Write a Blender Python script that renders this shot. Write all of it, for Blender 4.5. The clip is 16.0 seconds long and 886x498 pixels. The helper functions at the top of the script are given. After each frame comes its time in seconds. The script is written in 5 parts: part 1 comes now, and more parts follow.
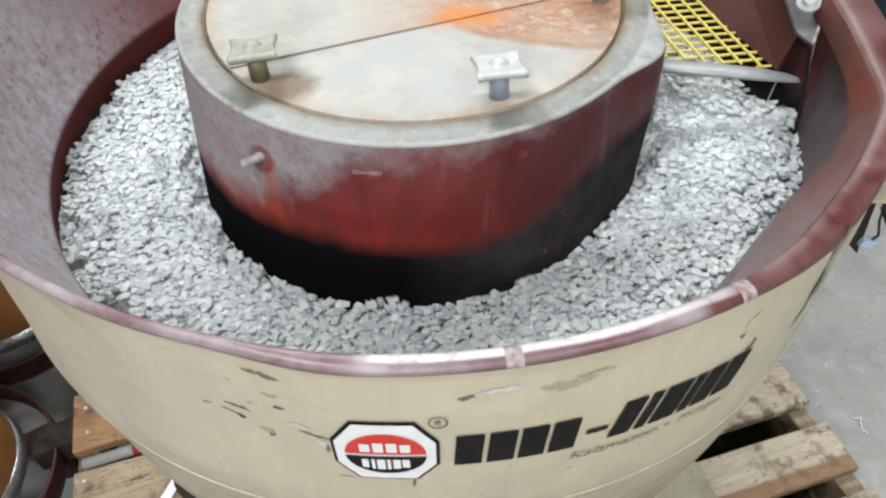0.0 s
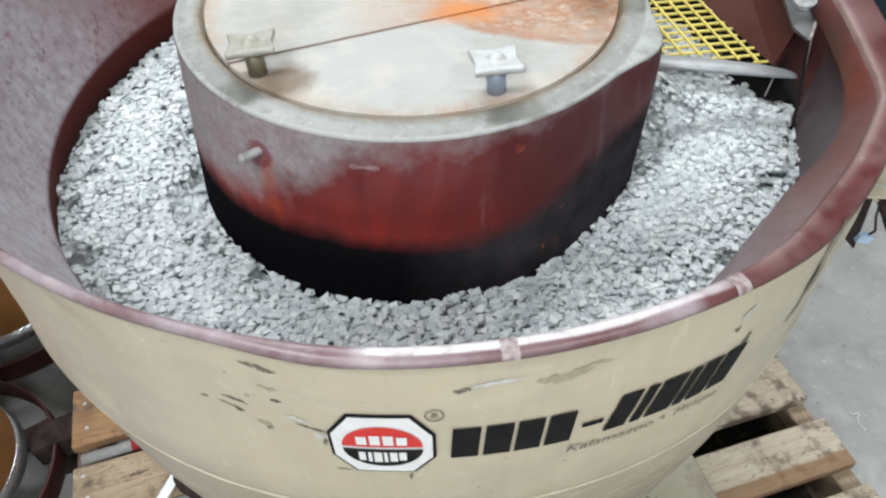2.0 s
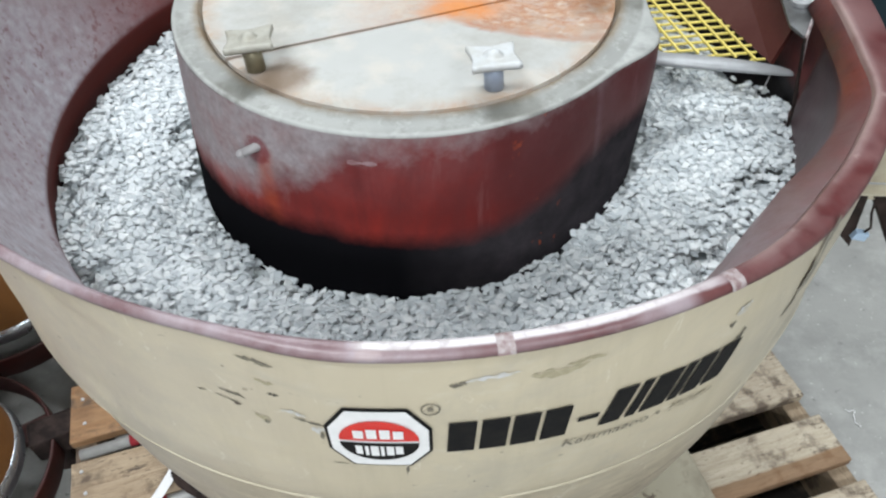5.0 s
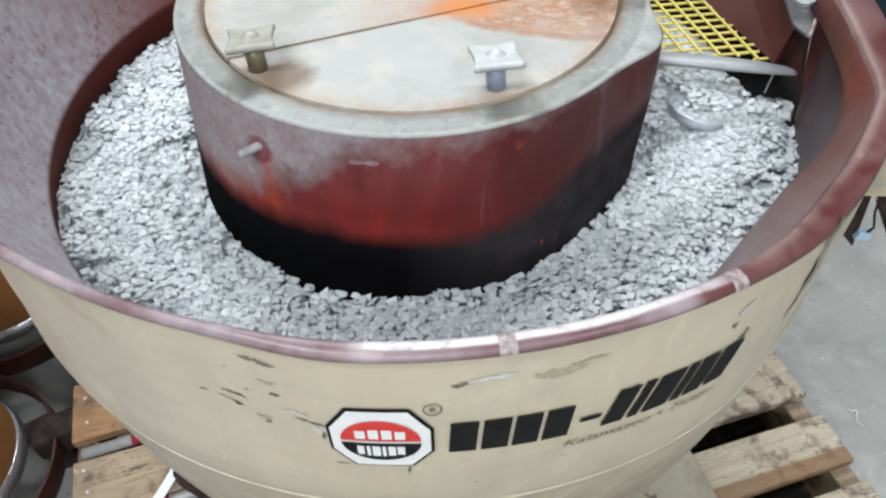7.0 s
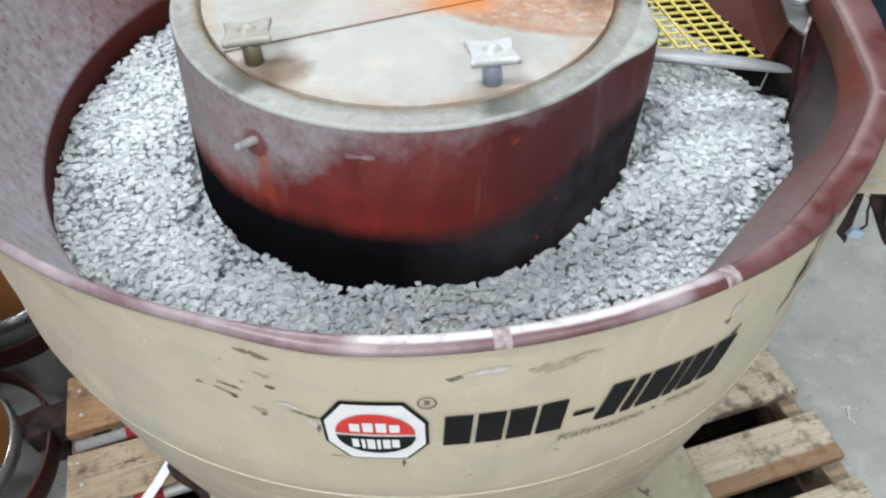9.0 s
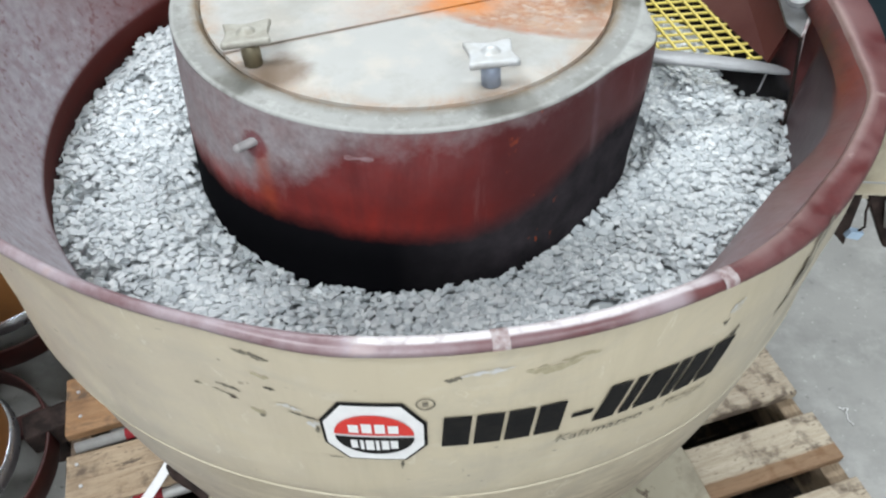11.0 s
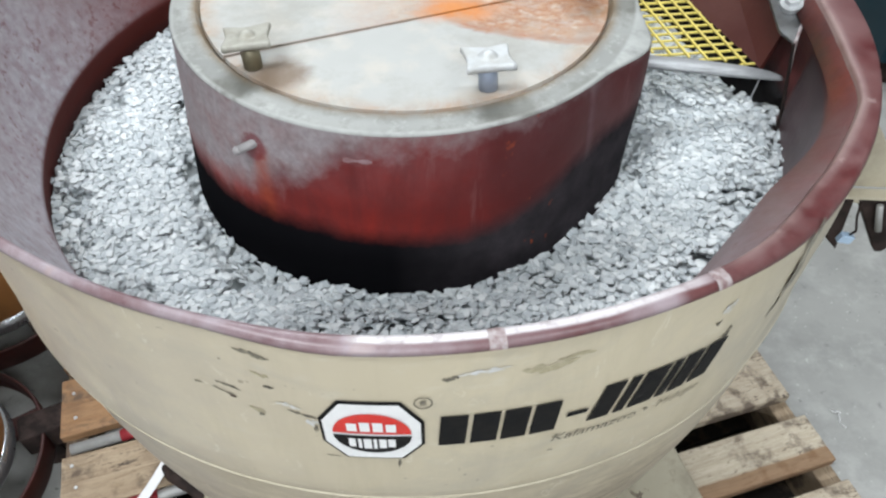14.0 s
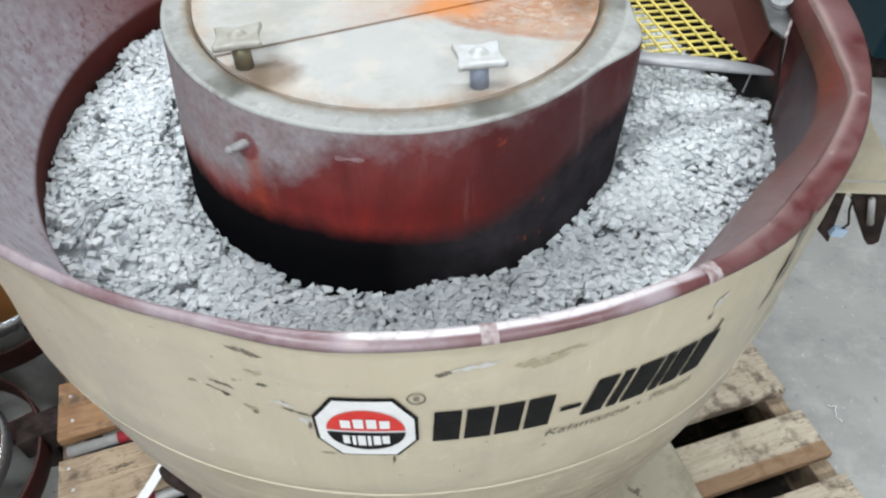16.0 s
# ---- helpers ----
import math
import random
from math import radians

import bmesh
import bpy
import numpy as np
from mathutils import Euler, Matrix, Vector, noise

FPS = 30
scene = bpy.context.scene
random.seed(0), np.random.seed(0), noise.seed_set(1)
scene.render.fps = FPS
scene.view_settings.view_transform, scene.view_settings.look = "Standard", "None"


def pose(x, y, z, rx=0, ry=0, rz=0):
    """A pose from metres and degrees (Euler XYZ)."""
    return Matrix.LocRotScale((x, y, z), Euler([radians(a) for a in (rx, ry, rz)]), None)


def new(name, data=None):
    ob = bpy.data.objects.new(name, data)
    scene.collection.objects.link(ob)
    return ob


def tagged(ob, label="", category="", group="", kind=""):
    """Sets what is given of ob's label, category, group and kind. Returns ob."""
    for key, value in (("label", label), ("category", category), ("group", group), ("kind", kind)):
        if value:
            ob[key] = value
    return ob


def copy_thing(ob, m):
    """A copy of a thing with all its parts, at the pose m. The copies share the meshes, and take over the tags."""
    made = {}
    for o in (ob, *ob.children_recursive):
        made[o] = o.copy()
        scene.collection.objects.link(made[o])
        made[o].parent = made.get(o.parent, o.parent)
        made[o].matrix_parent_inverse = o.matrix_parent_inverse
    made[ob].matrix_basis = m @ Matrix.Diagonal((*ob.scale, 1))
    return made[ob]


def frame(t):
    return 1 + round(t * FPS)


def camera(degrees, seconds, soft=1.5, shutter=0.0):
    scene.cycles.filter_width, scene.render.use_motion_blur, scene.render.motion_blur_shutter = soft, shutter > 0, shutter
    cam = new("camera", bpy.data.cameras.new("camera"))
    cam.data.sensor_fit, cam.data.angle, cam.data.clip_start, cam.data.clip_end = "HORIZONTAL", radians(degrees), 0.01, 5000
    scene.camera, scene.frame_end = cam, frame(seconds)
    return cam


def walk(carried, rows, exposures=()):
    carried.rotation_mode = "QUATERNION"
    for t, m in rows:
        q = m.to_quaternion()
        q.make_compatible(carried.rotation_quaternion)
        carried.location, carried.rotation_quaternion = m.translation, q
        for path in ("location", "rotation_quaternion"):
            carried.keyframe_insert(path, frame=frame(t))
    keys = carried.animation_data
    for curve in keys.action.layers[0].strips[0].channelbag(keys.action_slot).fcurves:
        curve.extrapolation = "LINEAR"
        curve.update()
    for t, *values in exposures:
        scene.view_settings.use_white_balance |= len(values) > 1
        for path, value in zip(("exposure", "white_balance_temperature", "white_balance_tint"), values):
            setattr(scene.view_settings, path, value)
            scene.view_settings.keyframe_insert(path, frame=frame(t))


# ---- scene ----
from mathutils import Quaternion

RIM = 0.93            # height of the bowl's rim over the floor
pi = math.pi

# ---------------------------------------------------------------- camera
cam = camera(63.0, 16.0, soft=2.3, shutter=0.5)
PATH = [
    (0.0, 0.0000, -0.6294, 0.3149, -48.02, -2.02, -1.20),
    (0.5, 0.0005, -0.6314, 0.3151, -48.13, -2.13, -1.19),
    (1.0, 0.0011, -0.6325, 0.3150, -48.21, -2.07, -1.20),
    (1.5, 0.0013, -0.6317, 0.3153, -48.47, -2.25, -0.92),
    (2.0, 0.0017, -0.6322, 0.3147, -48.23, -2.06, -1.16),
    (2.5, 0.0022, -0.6324, 0.3149, -48.38, -1.86, -1.39),
    (3.0, 0.0022, -0.6330, 0.3150, -48.28, -2.01, -1.21),
    (3.5, 0.0027, -0.6338, 0.3155, -48.22, -2.13, -1.15),
    (4.0, 0.0024, -0.6356, 0.3158, -48.25, -2.38, -0.79),
    (6.5, 0.0030, -0.6334, 0.3158, -48.68, -1.99, -1.10),
    (7.0, 0.0026, -0.6339, 0.3155, -48.51, -2.01, -1.02),
    (7.5, 0.0024, -0.6344, 0.3160, -48.45, -2.53, -0.63),
    (8.0, 0.0022, -0.6345, 0.3161, -48.60, -2.34, -0.70),
    (8.5, 0.0025, -0.6349, 0.3161, -48.61, -2.25, -0.70),
    (9.0, 0.0024, -0.6355, 0.3167, -48.90, -2.58, -0.25),
    (11.5, 0.0030, -0.6364, 0.3179, -48.76, -2.70, -0.13),
    (12.0, 0.0031, -0.6375, 0.3188, -48.68, -3.07, 0.17),
    (12.5, 0.0026, -0.6400, 0.3192, -48.50, -2.71, -0.13),
    (13.0, 0.0031, -0.6429, 0.3201, -48.35, -3.13, -0.04),
    (13.5, 0.0022, -0.6422, 0.3204, -48.38, -3.11, 0.32),
    (14.0, 0.0008, -0.6415, 0.3212, -48.49, -3.27, 0.51),
    (14.5, 0.0018, -0.6437, 0.3203, -48.24, -3.66, 0.61),
    (15.0, 0.0031, -0.6459, 0.3208, -48.08, -3.65, 0.45),
    (15.5, 0.0039, -0.6452, 0.3210, -48.34, -3.32, 0.07),
    (16.0, 0.0041, -0.6441, 0.3204, -48.48, -3.58, 0.13),
]
walk(cam, [(t, pose(x, y, z + RIM, 0, 0, 0) @ Matrix.Rotation(radians(yaw), 4, 'Z') @ Matrix.Rotation(radians(90 + pitch), 4, 'X') @ Matrix.Rotation(radians(roll), 4, 'Z'))
           for t, x, y, z, pitch, yaw, roll in PATH], exposures=[(0.0, -0.04, 6780, 12), (1.0, -0.05, 6730, 12), (3.0, -0.05, 6520, 11), (7.0, -0.07, 6500, 12), (16.0, -0.06, 6500, 12)])

# ---------------------------------------------------------------- light
world = bpy.data.worlds.new("hall_air")
scene.world = world
world.use_nodes = True
bg = world.node_tree.nodes["Background"]
bg.inputs[0].default_value, bg.inputs[1].default_value = (0.86, 0.93, 1.0, 1), 0.10


def tube_lamp(x, y, z, lx, ly, power, colour=(0.90, 0.965, 1.0)):
    d = bpy.data.lights.new("tube_light", 'AREA')
    d.shape, d.size, d.size_y, d.energy, d.color = 'RECTANGLE', lx, ly, power, colour
    ob = new("tube_light", d)
    ob.location = (x, y, z)
    return ob


LAMPS = [(-0.6, 1.9, 70), (1.0, 1.9, 58), (-1.1, -1.1, 66), (1.5, -2.6, 66), (-0.6, -3.4, 116), (2.7, 0.1, 6)]
for lx, ly, pw in LAMPS:
    tube_lamp(lx, ly, 3.42, 1.25, 0.34, pw)

# ---------------------------------------------------------------- materials


def nodes_of(name):
    m = bpy.data.materials.new(name)
    m.use_nodes = True
    nt = m.node_tree
    return m, nt, nt.nodes["Principled BSDF"]


class G:
    """Short hand for node graphs."""

    def __init__(self, nt):
        self.nt = nt
        self.co = nt.nodes.new("ShaderNodeTexCoord").outputs["Object"]

    def put(self, sock, v):
        if isinstance(v, bpy.types.NodeSocket):
            self.nt.links.new(v, sock)
        elif isinstance(v, (tuple, list)) and len(v) == 3 and sock.type == 'RGBA':
            sock.default_value = (*v, 1)
        else:
            sock.default_value = v

    def noise(self, scale, detail=4, rough=0.55, co=None, distort=0.0):
        n = self.nt.nodes.new("ShaderNodeTexNoise")
        self.put(n.inputs["Vector"], co or self.co)
        n.inputs["Scale"].default_value, n.inputs["Detail"].default_value = scale, detail
        n.inputs["Roughness"].default_value, n.inputs["Distortion"].default_value = rough, distort
        return n.outputs["Fac"]

    def math(self, op, a, b=0.0, clamp=False):
        n = self.nt.nodes.new("ShaderNodeMath")
        n.operation, n.use_clamp = op, clamp
        self.put(n.inputs[0], a)
        self.put(n.inputs[1], b)
        return n.outputs[0]

    def ramp(self, v, *stops):
        """Maps v to grey values or colours."""
        n = self.nt.nodes.new("ShaderNodeValToRGB")
        self.put(n.inputs[0], v)
        e = n.color_ramp.elements
        while len(e) < len(stops):
            e.new(0.5)
        for k, (p, c) in zip(e, stops):
            k.position = p
            k.color = (*c, 1) if isinstance(c, tuple) else (c, c, c, 1)
        return n.outputs[0]

    def mix(self, f, a, b, mode='MIX'):
        n = self.nt.nodes.new("ShaderNodeMix")
        n.data_type, n.blend_type = 'RGBA', mode
        self.put(n.inputs[0], f)
        self.put(n.inputs[6], a)
        self.put(n.inputs[7], b)
        return n.outputs[2]

    def xyz(self):
        n = self.nt.nodes.new("ShaderNodeSeparateXYZ")
        self.put(n.inputs[0], self.co)
        return n.outputs

    def stretch(self, sx, sy, sz):
        n = self.nt.nodes.new("ShaderNodeMapping")
        self.put(n.inputs[0], self.co)
        n.inputs["Scale"].default_value = (sx, sy, sz)
        return n.outputs[0]

    def bump(self, h, strength, dist=0.002):
        n = self.nt.nodes.new("ShaderNodeBump")
        n.inputs["Strength"].default_value, n.inputs["Distance"].default_value = strength, dist
        self.put(n.inputs["Height"], h)
        return n.outputs[0]

    def rand(self):
        return self.nt.nodes.new("ShaderNodeObjectInfo").outputs["Random"]

    def island(self):
        return self.nt.nodes.new("ShaderNodeNewGeometry").outputs["Random Per Island"]

    def angle(self):
        """Degrees round the z axis, as 0 to 1 from -180 to 180."""
        x, y, z = self.xyz()
        a = self.math('ARCTAN2', y, x)
        return self.math('ADD', self.math('MULTIPLY', a, 1 / (2 * pi)), 0.5)

    def between(self, v, lo, hi):
        """0 below lo, 1 above hi."""
        n = self.nt.nodes.new("ShaderNodeMapRange")
        n.clamp = True
        self.put(n.inputs[0], v)
        n.inputs[1].default_value, n.inputs[2].default_value = lo, hi
        return n.outputs[0]


def worn(name, base, dirt, rough=0.5, metal=0.0, scale=14.0, amount=0.5, bump=0.15, grain=220.0, spec=0.5):
    """A general surface: base colour, dirt in patches, fine grain."""
    m, nt, b = nodes_of(name)
    g = G(nt)
    big = g.noise(scale, 5, 0.6)
    fine = g.noise(grain, 3, 0.6)
    f = g.math('MULTIPLY', g.ramp(big, (0.42, 0.0), (0.68, 1.0)), amount)
    c = g.mix(f, base, dirt)
    c = g.mix(g.math('MULTIPLY', fine, 0.30), c, tuple(v * 0.55 for v in base))
    g.put(b.inputs["Base Color"], c)
    g.put(b.inputs["Roughness"], g.math('ADD', g.math('MULTIPLY', big, 0.25), rough - 0.12))
    b.inputs["Metallic"].default_value = metal
    b.inputs["Specular IOR Level"].default_value = spec
    g.put(b.inputs["Normal"], g.bump(fine, bump, 0.001))
    return m


GATE = -9.0           # angle at which the front flank of the bowl ends in the gate's edge


def ang(d):
    return (d + 180.0) / 360.0


def lining_material():
    """Maroon rubber lining with grey dried residue on the flank opposite the gate."""
    m, nt, b = nodes_of("bowl_lining")
    g = G(nt)
    x, y, z = g.xyz()
    a = g.angle()
    side = g.ramp(a, (0.0, 0.85), (ang(-125), 1.0), (ang(-95), 0.8), (ang(-70), 0.45), (ang(-40), 0.06), (ang(135), 0.04), (ang(150), 0.22), (ang(164), 0.65), (1.0, 0.95))
    n1, n2, n3 = g.noise(9, 6, 0.62), g.noise(45, 5, 0.65), g.noise(130, 3, 0.6)
    height = g.between(z, RIM - 0.1575, RIM - 0.1525)
    film = g.math('MULTIPLY', g.math('MULTIPLY', side, height), g.ramp(n1, (0.30, 0.66), (0.60, 1.0)))
    spots = g.ramp(g.math('ADD', g.math('MULTIPLY', g.noise(75, 4, 0.6), 0.6), g.math('MULTIPLY', n1, 0.4)), (0.44, 1.0), (0.60, 0.66))
    film = g.math('MULTIPLY', film, spots)
    specks = g.math('MULTIPLY', g.ramp(g.noise(120, 4, 0.6), (0.56, 0.0), (0.64, 1.0)), g.ramp(g.noise(17, 3), (0.42, 0.0), (0.55, 1.0)))
    film = g.math('MULTIPLY', film, g.math('SUBTRACT', 1.0, g.math('MULTIPLY', specks, 0.5)))
    red = g.mix(n2, (0.10, 0.020, 0.018), (0.19, 0.036, 0.030))
    # darker maroon below the crease, with the wall's own shade put in
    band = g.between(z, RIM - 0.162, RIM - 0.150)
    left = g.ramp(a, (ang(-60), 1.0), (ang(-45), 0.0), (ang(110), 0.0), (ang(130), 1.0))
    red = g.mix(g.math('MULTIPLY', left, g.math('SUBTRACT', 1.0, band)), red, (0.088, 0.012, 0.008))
    # the shadow in the gate recess is painted black, higher than elsewhere
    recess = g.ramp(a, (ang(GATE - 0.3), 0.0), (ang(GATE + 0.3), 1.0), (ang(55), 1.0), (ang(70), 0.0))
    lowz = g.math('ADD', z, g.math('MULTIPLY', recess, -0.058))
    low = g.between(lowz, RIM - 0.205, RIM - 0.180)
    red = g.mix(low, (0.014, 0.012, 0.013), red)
    n4 = g.noise(34, 5, 0.65, g.stretch(1, 1, 0.5))
    wear = g.math('MULTIPLY', g.ramp(a, (ang(-75), 0.0), (ang(-62), 1.0), (ang(-31), 1.0), (ang(-24), 0.0)), g.ramp(g.math('ADD', g.math('MULTIPLY', n4, 0.5), g.math('MULTIPLY', n1, 0.5)), (0.36, 0.15), (0.56, 0.85)))
    red = g.mix(wear, red, (0.135, 0.073, 0.066))
    strip = g.math('MULTIPLY', g.ramp(a, (ang(-30), 0.0), (ang(-24), 0.85), (ang(3), 0.85), (ang(8), 0.0)), g.between(g.math('ADD', z, g.math('MULTIPLY', g.math('SUBTRACT', n1, 0.5), 0.03)), RIM - 0.072, RIM - 0.060))
    red = g.mix(strip, red, g.mix(g.ramp(g.math('ADD', g.math('MULTIPLY', n1, 0.6), g.math('MULTIPLY', n4, 0.4)), (0.42, 0.0), (0.60, 1.0)), (0.045, 0.016, 0.014), (0.155, 0.030, 0.016)))
    wob = g.math('MULTIPLY', g.math('SUBTRACT', n1, 0.5), 0.012)
    bound = g.ramp(a, (ang(-39), 0.047), (ang(-31), 0.057), (ang(-23), 0.063), (ang(-6), 0.070))
    depth = g.math('SUBTRACT', g.math('SUBTRACT', RIM, g.math('ADD', z, wob)), bound)
    panel = g.math('MULTIPLY', g.ramp(g.math('ADD', a, wob), (ang(-39.5), 0.0), (ang(-37), 1.0), (ang(GATE - 0.6), 1.0), (ang(GATE), 0.0)), g.between(depth, -0.003, 0.003))
    red = g.mix(g.math('MULTIPLY', panel, low), red, g.mix(n2, (0.056, 0.031, 0.033), (0.086, 0.051, 0.053)))
    g.put(b.inputs["Base Color"], g.mix(film, red, g.mix(n3, (0.365, 0.36, 0.40), (0.64, 0.635, 0.68))))
    b.inputs["Specular IOR Level"].default_value = 0.2
    g.put(b.inputs["Roughness"], g.math('ADD', g.math('ADD', g.math('MULTIPLY', film, 0.2), g.math('MULTIPLY', g.math('MULTIPLY', left, g.math('SUBTRACT', 1.0, band)), 0.35)), 0.38))
    g.put(b.inputs["Normal"], g.bump(g.math('ADD', n2, g.math('MULTIPLY', n3, 0.5)), 0.22, 0.002))
    return m


def lip_material():
    """The rim's maroon coat, dusty and rubbed, with a lamp's white highlight put into the colour."""
    m, nt, b = nodes_of("rim_coat")
    g = G(nt)
    a = g.angle()
    n1, n2 = g.noise(16, 6, 0.65), g.noise(110, 4, 0.6)
    # dust and rubbed coat, plus the lamp's highlight near -94
    rub = g.ramp(a, (0.0, 0.9), (ang(-118), 1.0), (ang(-100), 0.7), (ang(-95), 0.5), (ang(-94.3), 0.85), (ang(-90), 0.8), (ang(-86), 0.3),
                 (ang(-78), 0.3), (ang(-70.5), 0.8), (ang(-69.5), 0.05), (ang(-64), 0.10), (ang(-20), 0.05), (1.0, 0.4))
    f = g.math('MULTIPLY', rub, g.ramp(n1, (0.34, 0.15), (0.62, 1.0)), True)
    x, y, z = g.xyz()
    rr = g.math('SQRT', g.math('ADD', g.math('POWER', x, 2.0), g.math('POWER', y, 2.0)))
    # white highlight along the inner edge, painted into the coat
    inner = g.math('SUBTRACT', 1.0, g.between(g.math('ADD', rr, g.math('MULTIPLY', g.math('SUBTRACT', n1, 0.5), 0.005)), 0.4248, 0.4272))
    inner = g.math('MULTIPLY', inner, g.ramp(a, (ang(-95.4), 0.0), (ang(-94.8), 0.95), (ang(-72), 0.85), (ang(-67), 0.6), (ang(-65), 0.0)))
    f = g.math('MAXIMUM', f, g.math('MULTIPLY', inner, g.ramp(n2, (0.3, 0.6), (0.5, 1.0))))
    chips = g.ramp(g.math('MULTIPLY', g.noise(60, 3), g.noise(24, 3)), (0.345, 0.0), (0.40, 0.5))
    c = g.mix(n2, (0.066, 0.012, 0.013), (0.122, 0.022, 0.022))
    matt = g.math('MULTIPLY', g.ramp(a, (ang(-70), 0.0), (ang(-67), 1.0), (ang(20), 1.0)), g.ramp(g.math('ADD', g.math('MULTIPLY', n1, 0.6), g.math('MULTIPLY', g.noise(44, 5, 0.7), 0.4)), (0.42, 0.0), (0.60, 0.7)))
    c = g.mix(matt, c, (0.155, 0.064, 0.060))
    c = g.mix(f, c, g.mix(inner, (0.39, 0.34, 0.37), (0.66, 0.63, 0.64)))
    c = g.mix(chips, c, (0.34, 0.25, 0.24))
    ri = g.ramp(a, (ang(-68), 0.419), (ang(-62), 0.4160), (ang(-56), 0.4095), (ang(-50), 0.4030), (ang(-44), 0.4010), (ang(-35), 0.4025), (ang(-27.6), 0.4058), (ang(-20.6), 0.3965), (ang(-15), 0.3912), (ang(-7), 0.3880), (ang(10), 0.3900))
    ridge = g.math('MULTIPLY', g.ramp(g.math('SUBTRACT', rr, ri), (0.0015, 0.8), (0.0055, 0.0)), g.ramp(a, (ang(-66), 0.0), (ang(-60), 1.0), (ang(4), 1.0), (ang(10), 0.0)))
    c = g.mix(g.math('MULTIPLY', ridge, g.ramp(n1, (0.35, 0.35), (0.6, 1.0))), c, (0.33, 0.235, 0.215))
    g.put(b.inputs["Base Color"], c)
    g.put(b.inputs["Roughness"], g.math('ADD', g.math('ADD', g.math('MULTIPLY', n1, 0.3), 0.22), g.math('MULTIPLY', matt, 0.25)))
    g.put(b.inputs["Normal"], g.bump(n2, 0.15, 0.001))
    return m


def drum_material():
    """The centre drum's flank: maroon, black below where the media rub, grey film at the top, rust under the plug."""
    m, nt, b = nodes_of("drum_flank")
    g = G(nt)
    x, y, z = g.xyz()
    a = g.angle()
    n1, n2, n3 = g.noise(11, 5, 0.6), g.noise(40, 5, 0.65), g.noise(150, 3)
    # black band, its top edge by angle (heights over the floor, 0.75 to 0.91 as 0 to 1)
    h = g.math('DIVIDE', g.math('SUBTRACT', z, RIM - 0.18), 0.16)
    h = g.math('ADD', h, g.math('MULTIPLY', g.math('SUBTRACT', n1, 0.5), 0.12))
    edge = g.ramp(a, (ang(-150), 0.27), (ang(-120), 0.315), (ang(-104), 0.31), (ang(-85), 0.29), (ang(-72), 0.32), (ang(-61), 0.42), (ang(-48), 0.54), (ang(-30), 0.60), (ang(0), 0.6))
    black = g.between(g.math('SUBTRACT', edge, g.math('ADD', h, g.math('MULTIPLY', g.math('SUBTRACT', n2, 0.5), 0.10))), -0.07, 0.07)
    haze_edge = g.ramp(a, (ang(-175), 0.32), (ang(-143), 0.36), (ang(-128), 0.44), (ang(-115), 0.60), (ang(-104), 0.80), (ang(-92), 0.88), (ang(-60), 0.96), (ang(-30), 0.98))
    hz = g.between(g.math('SUBTRACT', g.math('ADD', h, g.math('MULTIPLY', g.math('SUBTRACT', n2, 0.5), 0.22)), haze_edge), -0.08, 0.12)
    hz = g.math('MULTIPLY', hz, g.ramp(n2, (0.25, 0.55), (0.6, 0.92)))
    red = g.mix(g.ramp(n1, (0.3, 0.0), (0.7, 1.0)), (0.10, 0.011, 0.011), (0.25, 0.022, 0.014))
    # the drum's shaded gate side, put into the maroon by angle
    shaded_side = g.ramp(a, (ang(-98), 0.0), (ang(-66), 0.85))
    red = g.mix(shaded_side, red, (0.058, 0.010, 0.011))
    mauve = g.math('MULTIPLY', g.math('MULTIPLY', g.between(h, 0.45, 0.95), g.ramp(a, (ang(-100), 1.0), (ang(-70), 0.45))), g.ramp(n2, (0.3, 0.2), (0.65, 0.75)))
    red = g.mix(mauve, red, (0.155, 0.085, 0.092))
    drag = g.noise(26, 5, 0.65, g.stretch(1, 1, 0.16), 0.4)
    red = g.mix(g.ramp(drag, (0.46, 0.0), (0.66, 0.55)), red, (0.075, 0.014, 0.014))
    red = g.mix(g.ramp(drag, (0.28, 0.45), (0.40, 0.0)), red, (0.20, 0.105, 0.105))
    weld = g.math('MULTIPLY', g.ramp(g.math('ADD', a, g.math('MULTIPLY', g.math('SUBTRACT', n2, 0.5), 0.004)), (ang(-47.2), 0.0), (ang(-46.4), 0.6), (ang(-45.8), 0.6), (ang(-45.0), 0.12), (ang(-32), 0.0)), g.ramp(n2, (0.3, 0.4), (0.6, 1.0)))
    red = g.mix(weld, red, (0.16, 0.095, 0.105))
    # rust run under the plug
    dx = g.math('ABSOLUTE', g.math('SUBTRACT', a, g.math('ADD', ang(-123.5), g.math('MULTIPLY', g.math('SUBTRACT', n1, 0.5), 0.012))))
    run = g.math('MULTIPLY', g.ramp(dx, (0.002, 1.0), (0.0085, 0.0)), g.math('MULTIPLY', g.between(h, 0.20, 0.36), g.math('SUBTRACT', 1.0, g.between(h, 0.66, 0.76))))
    c = g.mix(hz, red, g.mix(n3, (0.17, 0.145, 0.155), (0.40, 0.375, 0.38)))
    c = g.mix(g.math('MULTIPLY', run, g.ramp(n2, (0.35, 0.25), (0.6, 0.95))), c, (0.27, 0.042, 0.009))
    # bare maroon ring round the plug
    px = g.math('MULTIPLY', g.math('SUBTRACT', a, ang(-125.5)), 1.42)
    pz = g.math('SUBTRACT', z, RIM - 0.066)
    d = g.math('SQRT', g.math('ADD', g.math('POWER', px, 2.0), g.math('POWER', pz, 2.0)))
